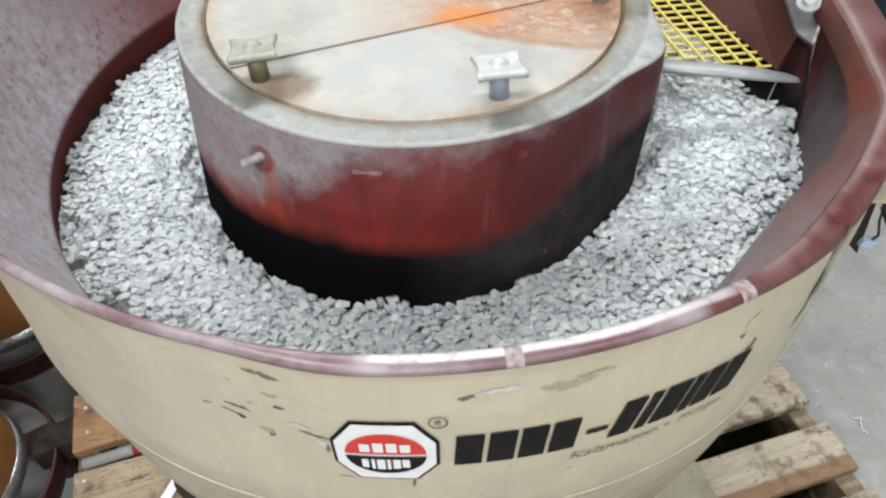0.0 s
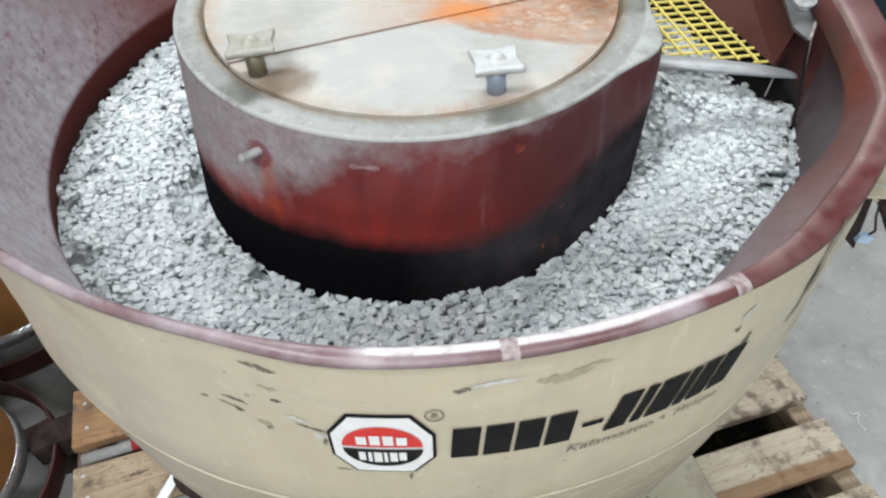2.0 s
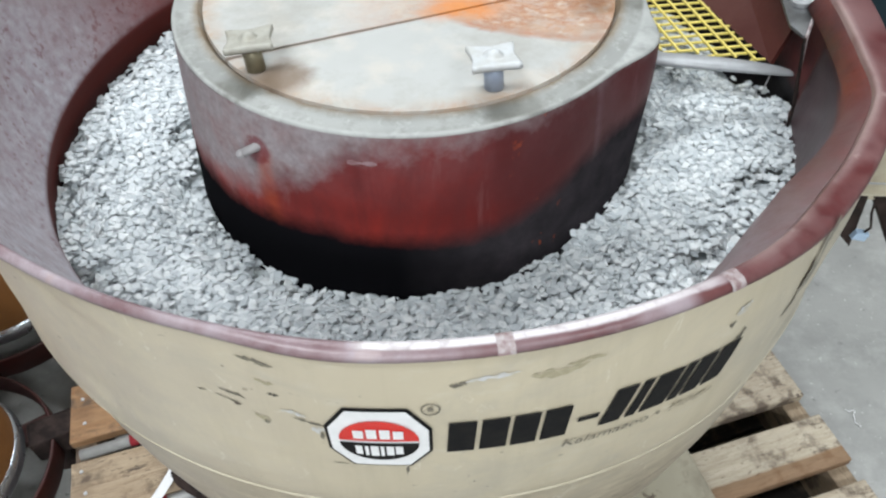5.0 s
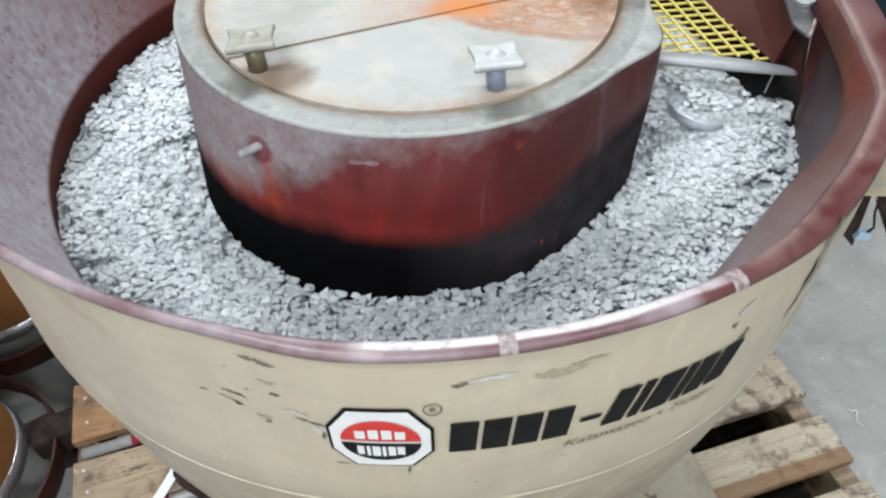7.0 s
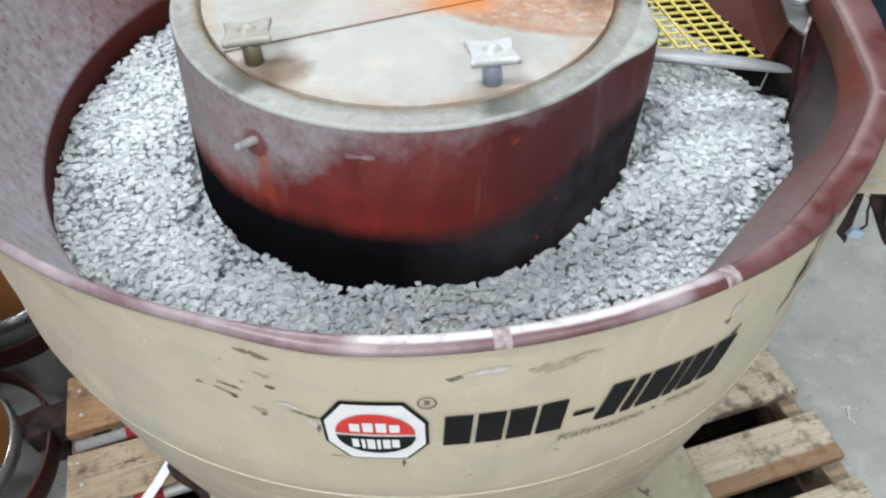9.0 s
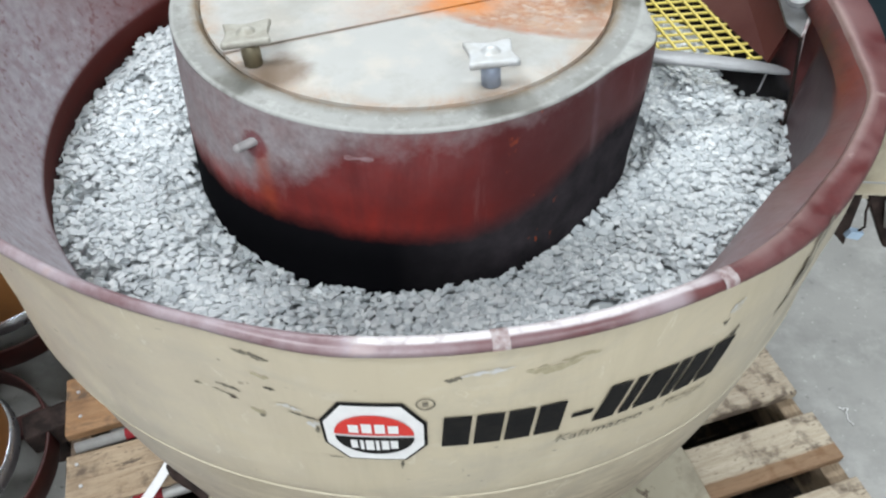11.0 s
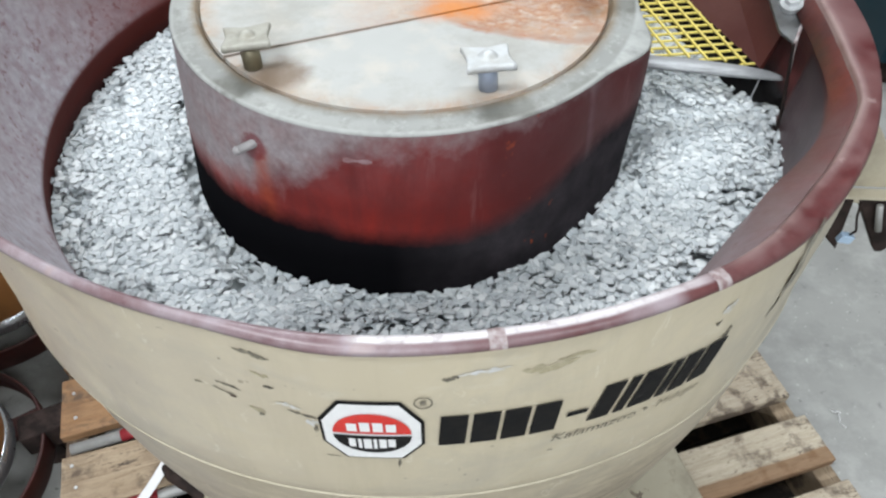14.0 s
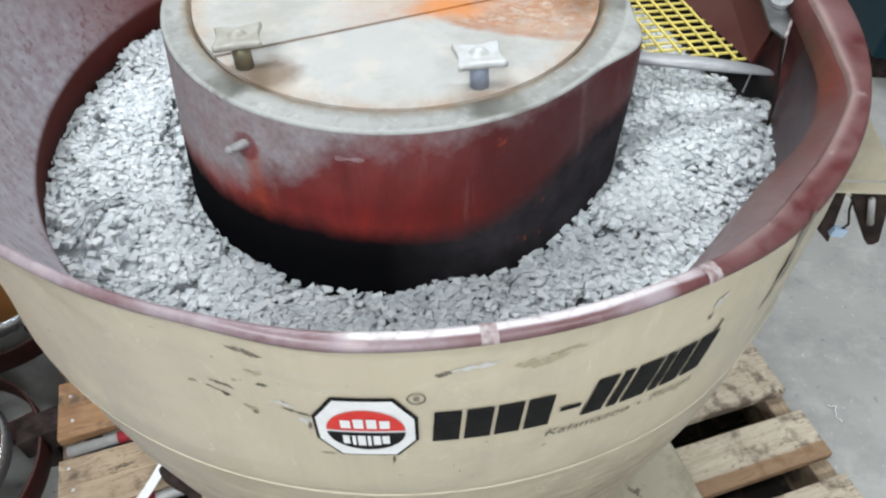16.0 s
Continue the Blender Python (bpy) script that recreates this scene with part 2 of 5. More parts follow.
    c = g.mix(g.math('MULTIPLY', g.ramp(d, (0.012, 1.0), (0.016, 0.0)), g.ramp(n2, (0.44, 0.0), (0.56, 0.75))), c, (0.155, 0.028, 0.034))
    c = g.mix(black, c, g.mix(g.math('MULTIPLY', g.ramp(a, (ang(-95), 0.0), (ang(-70), 1.0)), n2), (0.005, 0.005, 0.006), (0.062, 0.055, 0.061)))
    sp = g.math('MULTIPLY', g.ramp(g.noise(70, 3), (0.66, 0.0), (0.72, 0.8)), g.ramp(a, (ang(-72), 0.0), (ang(-63), 1.0), (ang(-56), 0.0)))
    c = g.mix(sp, c, (0.5, 0.09, 0.02))
    g.put(b.inputs["Base Color"], c)
    g.put(b.inputs["Specular IOR Level"], g.math('SUBTRACT', 0.24, g.math('MULTIPLY', black, 0.235)))
    g.put(b.inputs["Roughness"], g.math('ADD', g.math('ADD', g.math('MULTIPLY', hz, 0.15), g.math('MULTIPLY', black, 0.3)), 0.46))
    g.put(b.inputs["Normal"], g.bump(g.math('ADD', n2, g.math('MULTIPLY', n3, 0.4)), 0.14, 0.002))
    return m


def plate_material():
    """Cream paint with brown chips and grime."""
    m, nt, b = nodes_of("chipped_cream_paint")
    g = G(nt)
    n1, n2 = g.noise(9, 5, 0.65), g.noise(42, 5, 0.7)
    c = g.mix(n1, (0.30, 0.27, 0.20), (0.40, 0.365, 0.275))
    c = g.mix(g.ramp(n1, (0.50, 0.0), (0.66, 0.7)), c, (0.17, 0.145, 0.105))
    c = g.mix(g.math('MULTIPLY', g.ramp(n2, (0.58, 0.0), (0.61, 0.9)), g.ramp(g.noise(14, 3), (0.45, 0.2), (0.55, 1.0))), c, (0.075, 0.048, 0.035))
    g.put(b.inputs["Base Color"], c)
    g.put(b.inputs["Roughness"], g.math('ADD', g.math('MULTIPLY', n2, 0.3), 0.4))
    g.put(b.inputs["Normal"], g.bump(n2, 0.2, 0.001))
    return m


def flange_material():
    """Dull grey cast flange, darker in patches beside the knobs, brown along the lid."""
    m, nt, b = nodes_of("drum_flange")
    g = G(nt)
    x, y, z = g.xyz()
    a = g.angle()
    rr = g.math('SQRT', g.math('ADD', g.math('POWER', x, 2.0), g.math('POWER', y, 2.0)))
    n1, n2, n3 = g.noise(12, 5, 0.6), g.noise(48, 5, 0.7), g.noise(190, 3)
    c = g.mix(g.ramp(n1, (0.35, 0.0), (0.65, 1.0)), (0.235, 0.24, 0.228), (0.335, 0.34, 0.325))
    c = g.mix(g.ramp(n2, (0.48, 0.0), (0.64, 0.6)), c, (0.165, 0.165, 0.148))
    c = g.mix(g.ramp(g.noise(85, 4, 0.7), (0.54, 0.0), (0.66, 0.5)), c, (0.44, 0.445, 0.43))
    for at, half in ((-68, 5.5), (-133, 4.0), (-9, 5.0)):
        patch = g.ramp(g.math('ADD', a, g.math('MULTIPLY', g.math('SUBTRACT', n2, 0.5), 0.012)), (ang(at - half - 1.5), 0.0), (ang(at - half), 0.75), (ang(at + half), 0.75), (ang(at + half + 1.5), 0.0))
        c = g.mix(g.math('MULTIPLY', patch, g.ramp(n1, (0.3, 0.6), (0.6, 1.0))), c, (0.125, 0.122, 0.105))
    c = g.mix(g.math('MULTIPLY', g.ramp(rr, (0.1950, 0.9), (0.2010, 0.0)), g.ramp(n2, (0.36, 0.45), (0.56, 1.0))), c, (0.215, 0.155, 0.095))
    c = g.mix(g.math('MULTIPLY', g.between(rr, 0.2135, 0.2165), g.ramp(n2, (0.38, 0.1), (0.6, 0.7))), c, (0.46, 0.47, 0.455))
    g.put(b.inputs["Base Color"], c)
    g.put(b.inputs["Roughness"], g.math('ADD', g.math('MULTIPLY', n2, 0.25), 0.40))
    b.inputs["Specular IOR Level"].default_value = 0.35
    g.put(b.inputs["Normal"], g.bump(g.math('ADD', n2, g.math('MULTIPLY', n3, 0.4)), 0.16, 0.001))
    return m


def lid_material():
    """Greyish white metal sheet with orange rust that crept in from the joint."""
    m, nt, b = nodes_of("lid_sheet")
    g = G(nt)
    x, y, z = g.xyz()
    n1, n2, n3 = g.noise(9, 5, 0.6), g.noise(34, 6, 0.7, None, 0.6), g.noise(180, 3)
    # rust that crept over the right half, with a brown tide line along its lower bound
    n4 = g.noise(20, 7, 0.68, g.stretch(1.0, 1.7, 1.0), 0.25)
    jd = g.math('ADD', g.math('SUBTRACT', y, g.math('MULTIPLY', x, 0.324)), 0.0611)
    ja = g.math('ABSOLUTE', jd)
    tide = g.math('MULTIPLY', g.ramp(g.math('ADD', g.math('MULTIPLY', x, 2.0), 0.4), (0.44, 0.27), (0.47, 0.30), (0.538, 0.393), (0.608, 0.452), (0.696, 0.50), (0.76, 0.47)), -0.2)
    td = g.math('ADD', g.math('SUBTRACT', y, tide), g.math('MULTIPLY', g.math('SUBTRACT', n2, 0.5), 0.018))
    lower = g.math('MULTIPLY', g.between(td, -0.003, 0.007), g.between(g.math('ADD', x, g.math('MULTIPLY', g.math('SUBTRACT', n1, 0.5), 0.03)), 0.015, 0.045))
    upper = g.math('MULTIPLY', g.between(g.math('ADD', x, g.math('MULTIPLY', g.math('SUBTRACT', n1, 0.5), 0.08)), -0.07, 0.03), g.between(jd, 0.0, 0.002))
    zone = g.math('MULTIPLY', g.math('MAXIMUM', lower, g.math('MULTIPLY', upper, 0.9)), g.ramp(n4, (0.36, 0.30), (0.48, 0.85), (0.56, 0.45), (0.66, 0.95)))
    line = g.math('MULTIPLY', g.math('MULTIPLY', g.ramp(g.math('ABSOLUTE', td), (0.0015, 1.0), (0.0075, 0.0)), g.between(x, 0.03, 0.05)), g.ramp(n4, (0.36, 0.35), (0.55, 0.95)))
    hx, hy = g.math('MULTIPLY', g.math('SUBTRACT', x, 0.046), 0.55), g.math('SUBTRACT', y, -0.044)
    hot = g.ramp(g.math('ADD', g.math('SQRT', g.math('ADD', g.math('POWER', hx, 2.0), g.math('POWER', hy, 2.0))), g.math('MULTIPLY', g.math('SUBTRACT', n4, 0.5), 0.03)), (0.008, 0.9), (0.026, 0.0))
    rr = g.math('SQRT', g.math('ADD', g.math('POWER', x, 2.0), g.math('POWER', y, 2.0)))
    rim_rust = g.math('MULTIPLY', g.between(rr, 0.172, 0.188), g.ramp(n2, (0.40, 0.1), (0.62, 0.75)))
    # brown stain at the first knob
    kx = g.math('SUBTRACT', x, -0.106)
    ky = g.math('SUBTRACT', y, -0.138)
    kd = g.math('SQRT', g.math('ADD', g.math('POWER', kx, 2.0), g.math('POWER', ky, 2.0)))
    knob_rust = g.ramp(g.math('ADD', kd, g.math('MULTIPLY', g.math('SUBTRACT', n2, 0.5), 0.03)), (0.014, 0.9), (0.030, 0.0))
    c = g.mix(n1, (0.35, 0.35, 0.335), (0.485, 0.49, 0.475))
    c = g.mix(g.math('MULTIPLY', g.ramp(g.noise(22, 5), (0.5, 0.0), (0.7, 0.4)), 1.0), c, (0.62, 0.54, 0.44))
    c = g.mix(rim_rust, c, (0.38, 0.25, 0.16))
    seam = g.math('MULTIPLY', g.ramp(g.math('ADD', ja, g.math('MULTIPLY', g.math('SUBTRACT', n2, 0.5), 0.004)), (0.0012, 0.85), (0.0035, 0.0)), g.ramp(n1, (0.3, 0.5), (0.6, 1.0)))
    c = g.mix(seam, c, (0.20, 0.115, 0.07))
    c = g.mix(knob_rust, c, (0.17, 0.115, 0.075))
    c = g.mix(zone, c, g.mix(g.ramp(n2, (0.35, 0.0), (0.65, 1.0)), (0.47, 0.30, 0.18), (0.42, 0.19, 0.085)))
    c = g.mix(line, c, (0.36, 0.13, 0.05))
    n5 = g.noise(24, 8, 0.74, g.stretch(1.0, 1.6, 1.0), 0.2)
    tides = g.ramp(n5, (0.40, 0.0), (0.47, 0.75), (0.53, 0.15), (0.60, 0.1), (0.66, 0.8))
    c = g.mix(g.math('MULTIPLY', g.math('MAXIMUM', lower, g.math('MULTIPLY', upper, 0.45)), tides), c, (0.31, 0.115, 0.045))
    bare = g.math('MULTIPLY', g.math('MAXIMUM', lower, upper), g.ramp(g.noise(60, 5, 0.7), (0.56, 0.0), (0.66, 0.7)))
    c = g.mix(bare, c, (0.50, 0.44, 0.37))
    c = g.mix(hot, c, g.mix(n2, (0.62, 0.24, 0.05), (0.50, 0.15, 0.03)))
    grime = g.ramp(g.noise(13, 6, 0.7), (0.50, 0.0), (0.68, 0.6))
    c = g.mix(grime, c, (0.30, 0.285, 0.25))
    g.put(b.inputs["Base Color"], c)
    g.put(b.inputs["Roughness"], g.math('ADD', g.math('MULTIPLY', n2, 0.25), 0.42))
    b.inputs["Specular IOR Level"].default_value = 0.35
    g.put(b.inputs["Normal"], g.bump(n3, 0.06, 0.001))
    return m


def shell_material():
    """Cream enamel of the bowl's outside, scuffed and dusty."""
    m, nt, b = nodes_of("cream_enamel")
    g = G(nt)
    a = g.angle()
    n1, n2, n3 = g.noise(6, 6, 0.6), g.noise(30, 6, 0.7, g.stretch(1, 1, 2.6)), g.noise(170, 3)
    c = g.mix(n1, (0.495, 0.430, 0.312), (0.60, 0.532, 0.400))
    x, y, z = g.xyz()
    c = g.mix(g.ramp(n2, (0.55, 0.0), (0.78, 0.5)), c, (0.60, 0.57, 0.49))
    runs = g.noise(34, 5, 0.7, g.stretch(1, 1, 0.12), 0.3)
    c = g.mix(g.ramp(runs, (0.50, 0.0), (0.72, 0.32)), c, (0.36, 0.315, 0.21))
    # brown dirt towards the underside, with the shade there put in as well
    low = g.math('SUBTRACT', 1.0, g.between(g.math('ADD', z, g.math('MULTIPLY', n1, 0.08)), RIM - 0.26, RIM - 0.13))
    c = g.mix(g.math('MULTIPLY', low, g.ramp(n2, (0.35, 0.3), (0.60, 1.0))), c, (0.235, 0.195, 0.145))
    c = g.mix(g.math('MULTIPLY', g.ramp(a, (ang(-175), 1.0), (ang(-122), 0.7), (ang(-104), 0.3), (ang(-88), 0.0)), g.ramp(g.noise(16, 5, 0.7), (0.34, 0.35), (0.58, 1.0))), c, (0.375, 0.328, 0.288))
    c = g.mix(g.ramp(g.noise(55, 4, 0.6, g.stretch(1, 1, 2.0)), (0.70, 0.0), (0.75, 0.7)), c, (0.24, 0.20, 0.15))
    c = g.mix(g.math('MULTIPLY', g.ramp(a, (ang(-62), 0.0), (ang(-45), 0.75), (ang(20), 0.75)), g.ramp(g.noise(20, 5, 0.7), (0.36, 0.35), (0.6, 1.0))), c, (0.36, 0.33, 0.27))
    scr = g.noise(38, 4, 0.6, g.stretch(1.0, 1.0, 0.5), 2.5)
    c = g.mix(g.ramp(scr, (0.655, 0.0), (0.68, 0.55), (0.70, 0.0)), c, (0.70, 0.67, 0.58))
    smudge = g.noise(8, 6, 0.7, g.stretch(1, 1, 1.4), 0.6)
    c = g.mix(g.ramp(smudge, (0.50, 0.0), (0.66, 0.5)), c, (0.40, 0.365, 0.30))
    dots = g.math('MULTIPLY', g.ramp(g.noise(95, 2, 0.5), (0.72, 0.0), (0.76, 0.8)), g.ramp(g.noise(9, 3), (0.48, 0.0), (0.56, 1.0)))
    c = g.mix(dots, c, (0.16, 0.13, 0.10))
    g.put(b.inputs["Base Color"], c)
    g.put(b.inputs["Roughness"], g.math('ADD', g.math('MULTIPLY', n2, 0.25), 0.30))
    g.put(b.inputs["Normal"], g.bump(g.math('ADD', n1, g.math('MULTIPLY', n3, 0.15)), 0.12, 0.003))
    return m


def media_material():
    m, nt, b = nodes_of("ceramic_media")
    g = G(nt)
    r = g.island()
    n = g.noise(260, 4)
    c = g.ramp(r, (0.0, (0.425, 0.465, 0.485)), (0.5, (0.555, 0.592, 0.605)), (1.0, (0.745, 0.772, 0.772)))
    c = g.mix(g.math('MULTIPLY', n, 0.22), c, (0.50, 0.52, 0.53))
    g.put(b.inputs["Base Color"], c)
    b.inputs["Roughness"].default_value = 0.62
    g.put(b.inputs["Normal"], g.bump(n, 0.25, 0.001))
    return m


def wood_material(name, a_, b_, dark, wane=False):
    m, nt, b = nodes_of(name)
    g = G(nt)
    r = g.rand()
    grain = g.noise(9, 6, 0.65, g.stretch(1.2, 14, 14), 0.8)
    fine = g.noise(40, 4, 0.6, g.stretch(1.0, 22, 22))
    blot = g.noise(8, 5, 0.65)
    c = g.mix(g.ramp(grain, (0.35, 0.0), (0.65, 1.0)), a_, b_)
    c = g.mix(g.math('MULTIPLY', r, 0.4), c, tuple(v * 0.6 for v in a_))
    c = g.mix(g.ramp(blot, (0.50, 0.0), (0.70, 0.45)), c, dark)
    crack = g.noise(30, 6, 0.72, g.stretch(0.5, 1.6, 1.6), 0.6)
    c = g.mix(g.math('MULTIPLY', g.ramp(crack, (0.585, 0.0), (0.625, 0.9)), g.ramp(g.noise(7, 3), (0.42, 0.15), (0.56, 1.0))), c, (0.055, 0.038, 0.028))
    c = g.mix(g.ramp(fine, (0.56, 0.0), (0.72, 0.6)), c, dark)
    c = g.mix(g.ramp(g.math('MULTIPLY', g.noise(26, 5), g.noise(6, 3)), (0.27, 0.0), (0.34, 0.85)), c, (0.075, 0.05, 0.035))
    c = g.mix(g.ramp(g.noise(120, 4, 0.7, g.stretch(0.45, 1.3, 1.3)), (0.60, 0.0), (0.68, 0.7)), c, (0.10, 0.07, 0.045))
    if wane:
        x, y, z = g.xyz()
        c = g.mix(g.math('MULTIPLY', g.between(g.math('ADD', y, g.math('MULTIPLY', g.math('SUBTRACT', blot, 0.5), 0.012)), -0.0165, -0.0205), 0.85), c, g.mix(grain, (0.13, 0.065, 0.03), (0.27, 0.15, 0.07)))
    g.put(b.inputs["Base Color"], c)
    b.inputs["Roughness"].default_value = 0.75
    g.put(b.inputs["Normal"], g.bump(g.math('ADD', grain, fine), 0.35, 0.002))
    return m


def concrete_material():
    m, nt, b = nodes_of("concrete")
    g = G(nt)
    n1, n2, n3 = g.noise(1.6, 6, 0.6), g.noise(11, 6, 0.65), g.noise(160, 4)
    c = g.mix(g.ramp(n1, (0.35, 0.0), (0.65, 1.0)), (0.225, 0.225, 0.215), (0.325, 0.325, 0.31))
    c = g.mix(g.ramp(n2, (0.5, 0.0), (0.72, 0.55)), c, (0.43, 0.43, 0.415))
    c = g.mix(g.ramp(g.noise(30, 5), (0.64, 0.0), (0.72, 0.6)), c, (0.13, 0.13, 0.13))
    c = g.mix(g.ramp(g.noise(5, 6, 0.7), (0.48, 0.0), (0.64, 0.55)), c, (0.185, 0.187, 0.18))
    c = g.mix(g.ramp(g.noise(75, 3, 0.6), (0.66, 0.0), (0.70, 0.7)), c, (0.48, 0.48, 0.46))
    c = g.mix(g.ramp(g.noise(48, 3, 0.6), (0.69, 0.0), (0.73, 0.8)), c, (0.09, 0.09, 0.085))
    g.put(b.inputs["Base Color"], c)
    b.inputs["Roughness"].default_value = 0.7
    g.put(b.inputs["Normal"], g.bump(g.math('ADD', n3, n2), 0.2, 0.002))
    return m


M_LINING, M_LIP, M_DRUM, M_LID, M_SHELL, M_MEDIA = lining_material(), lip_material(), drum_material(), lid_material(), shell_material(), media_material()
M_WOOD = wood_material("pallet_wood", (0.37, 0.305, 0.225), (0.50, 0.435, 0.34), (0.13, 0.085, 0.055))
M_WOOD_RED = wood_material("pallet_wood_warm", (0.28, 0.145, 0.065), (0.43, 0.26, 0.135), (0.085, 0.04, 0.022))
M_WOOD_WANE = wood_material("pallet_wood_wane", (0.41, 0.345, 0.255), (0.54, 0.475, 0.375), (0.12, 0.08, 0.055), True)
M_WOOD_STAIN_SHADE = wood_material("pallet_wood_stained_shaded", (0.27, 0.195, 0.125), (0.41, 0.32, 0.22), (0.07, 0.04, 0.024))
M_WOOD_SHADE = wood_material("pallet_wood_shade", (0.014, 0.011, 0.009), (0.02, 0.016, 0.012), (0.008, 0.006, 0.005))
M_FLOOR = concrete_material()
M_RING = flange_material()
M_ALU = worn("cast_aluminium", (0.66, 0.68, 0.70), (0.42, 0.42, 0.41), 0.36, 0.65, 40, 0.5)
M_BRACKET = worn("oily_steel", (0.20, 0.205, 0.21), (0.10, 0.095, 0.09), 0.38, 0.6, 45, 0.7)
M_KNOB = worn("pale_cast_metal", (0.58, 0.60, 0.61), (0.40, 0.38, 0.33), 0.5, 0.2, 50, 0.6)
M_BAR = worn("matt_grey_metal", (0.36, 0.37, 0.38), (0.24, 0.24, 0.24), 0.42, 0.25, 40, 0.5)
M_MAUVE = worn("rubbed_maroon", (0.078, 0.020, 0.016), (0.120, 0.045, 0.036), 0.5, 0.0, 20, 0.7)
M_KNOB_OLD = worn("tarnished_cast_metal", (0.43, 0.42, 0.37), (0.27, 0.25, 0.20), 0.5, 0.2, 50, 0.8)
M_PALE_TICK = worn("pale_tape", (0.42, 0.37, 0.37), (0.16, 0.06, 0.06), 0.5, 0.0, 150, 0.95)
M_STUD = worn("brass_stud", (0.28, 0.25, 0.17), (0.12, 0.10, 0.06), 0.45, 0.6, 60, 0.5)
M_BLUESTUD = worn("blued_zinc_stud", (0.36, 0.42, 0.53), (0.26, 0.30, 0.37), 0.45, 0.3, 60, 0.5)
M_YELLOW = worn("yellow_coat", (0.76, 0.63, 0.15), (0.52, 0.41, 0.13), 0.42, 0.0, 60, 0.5)
M_BLACK = worn("black_ink", (0.007, 0.007, 0.008), (0.035, 0.032, 0.028), 0.6, 0.0, 120, 0.45, 0.1, 220.0, 0.12)
M_WHITE = worn("white_ink", (0.86, 0.86, 0.87), (0.70, 0.70, 0.69), 0.4, 0.0, 60, 0.4, 0.05)
M_RED = worn("red_ink", (0.72, 0.035, 0.026), (0.52, 0.03, 0.025), 0.4, 0.0, 60, 0.4)
M_SCUFF = worn("dark_scuff", (0.11, 0.10, 0.08), (0.40, 0.35, 0.26), 0.6, 0.0, 330, 0.8)
M_SMEAR = worn("grey_smear", (0.20, 0.185, 0.155), (0.40, 0.355, 0.265), 0.6, 0.0, 230, 0.8)
M_TAN = worn("tan_scuff", (0.37, 0.325, 0.215), (0.47, 0.42, 0.30), 0.6, 0.0, 380, 0.9)
M_FADED = worn("faded_brown_ink", (0.17, 0.14, 0.095), (0.46, 0.40, 0.29), 0.6, 0.0, 200, 1.0)
M_PALE = worn("pale_scrape", (0.60, 0.60, 0.60), (0.50, 0.45, 0.33), 0.5, 0.0, 200, 1.0)
M_FIBRE = worn("brown_fibreboard", (0.28, 0.125, 0.04), (0.18, 0.075, 0.025), 0.45, 0.0, 12, 0.6)
M_CHIME = worn("zinc_band", (0.55, 0.58, 0.62), (0.3, 0.3, 0.3), 0.28, 0.9, 30, 0.5)
M_DOLLY = worn("oxide_red_steel", (0.048, 0.010, 0.008), (0.022, 0.009, 0.008), 0.5, 0.1, 25, 0.6)
M_DARK = worn("greasy_iron", (0.020, 0.015, 0.014), (0.075, 0.052, 0.046), 0.7, 0.0, 40, 0.6, 0.3, 220.0, 0.08)
M_TEAL = worn("teal_paint", (0.003, 0.022, 0.033), (0.005, 0.032, 0.046), 0.5, 0.0, 8, 0.6, 0.15, 220.0, 0.2)
M_WALL = worn("wall_paint", (0.62, 0.62, 0.59), (0.5, 0.5, 0.48), 0.8, 0.0, 2, 0.5)
M_STRAP = worn("white_strap", (0.78, 0.78, 0.79), (0.6, 0.6, 0.6), 0.35, 0.0, 60, 0.4)
M_GREYROD = worn("grey_conduit", (0.34, 0.34, 0.33), (0.2, 0.2, 0.2), 0.5, 0.2, 40, 0.6)
M_REDTAPE = worn("red_tape", (0.28, 0.02, 0.03), (0.16, 0.02, 0.02), 0.5, 0.0, 60, 0.5)
M_BLUE = worn("pale_blue_plastic", (0.42, 0.56, 0.72), (0.3, 0.4, 0.55), 0.4, 0.0, 60, 0.4)
M_WORKPIECE = worn("tumbled_steel", (0.66, 0.69, 0.74), (0.48, 0.51, 0.55), 0.32, 0.4, 60, 0.4)
M_DARKPIECE = worn("dark_flat_steel", (0.09, 0.095, 0.095), (0.17, 0.16, 0.15), 0.5, 0.4, 60, 0.5)

# ---------------------------------------------------------------- mesh helpers


def mesh_from(name, verts, faces, smooth=True):
    me = bpy.data.meshes.new(name)
    me.from_pydata(verts, [], faces)
    me.update()
    if smooth:
        me.shade_smooth()
    return me


def part(name, bm, material, parent=None, label="", smooth=False):
    """Links a bmesh or a mesh as one object."""
    if isinstance(bm, bmesh.types.BMesh):
        bmesh.ops.recalc_face_normals(bm, faces=bm.faces)
        me = bpy.data.meshes.new(name)
        bm.to_mesh(me)
        bm.free()
        if smooth:
            me.shade_smooth()
    else:
        me = bm
    if material and not me.materials:
        me.materials.append(material)
    ob = new(name, me)
    ob.parent = parent
    if label:
        tagged(ob, label=label)
    return ob


def thing(name, label, category, group="", kind="", at=None):
    ob = new(name)
    ob.empty_display_size = 0.05
    if at is not None:
        ob.matrix_basis = at
    return tagged(ob, label, category, group, kind)


def box(bm, sx, sy, sz, m=None, bevel=0.0):
    r = bmesh.ops.create_cube(bm, size=1.0, matrix=(m or Matrix()) @ Matrix.Diagonal((sx, sy, sz, 1)))
    if bevel:
        es = list({e for v in r["verts"] for e in v.link_edges})
        bmesh.ops.bevel(bm, geom=es, offset=bevel, segments=2, profile=0.6, affect='EDGES')
    return bm


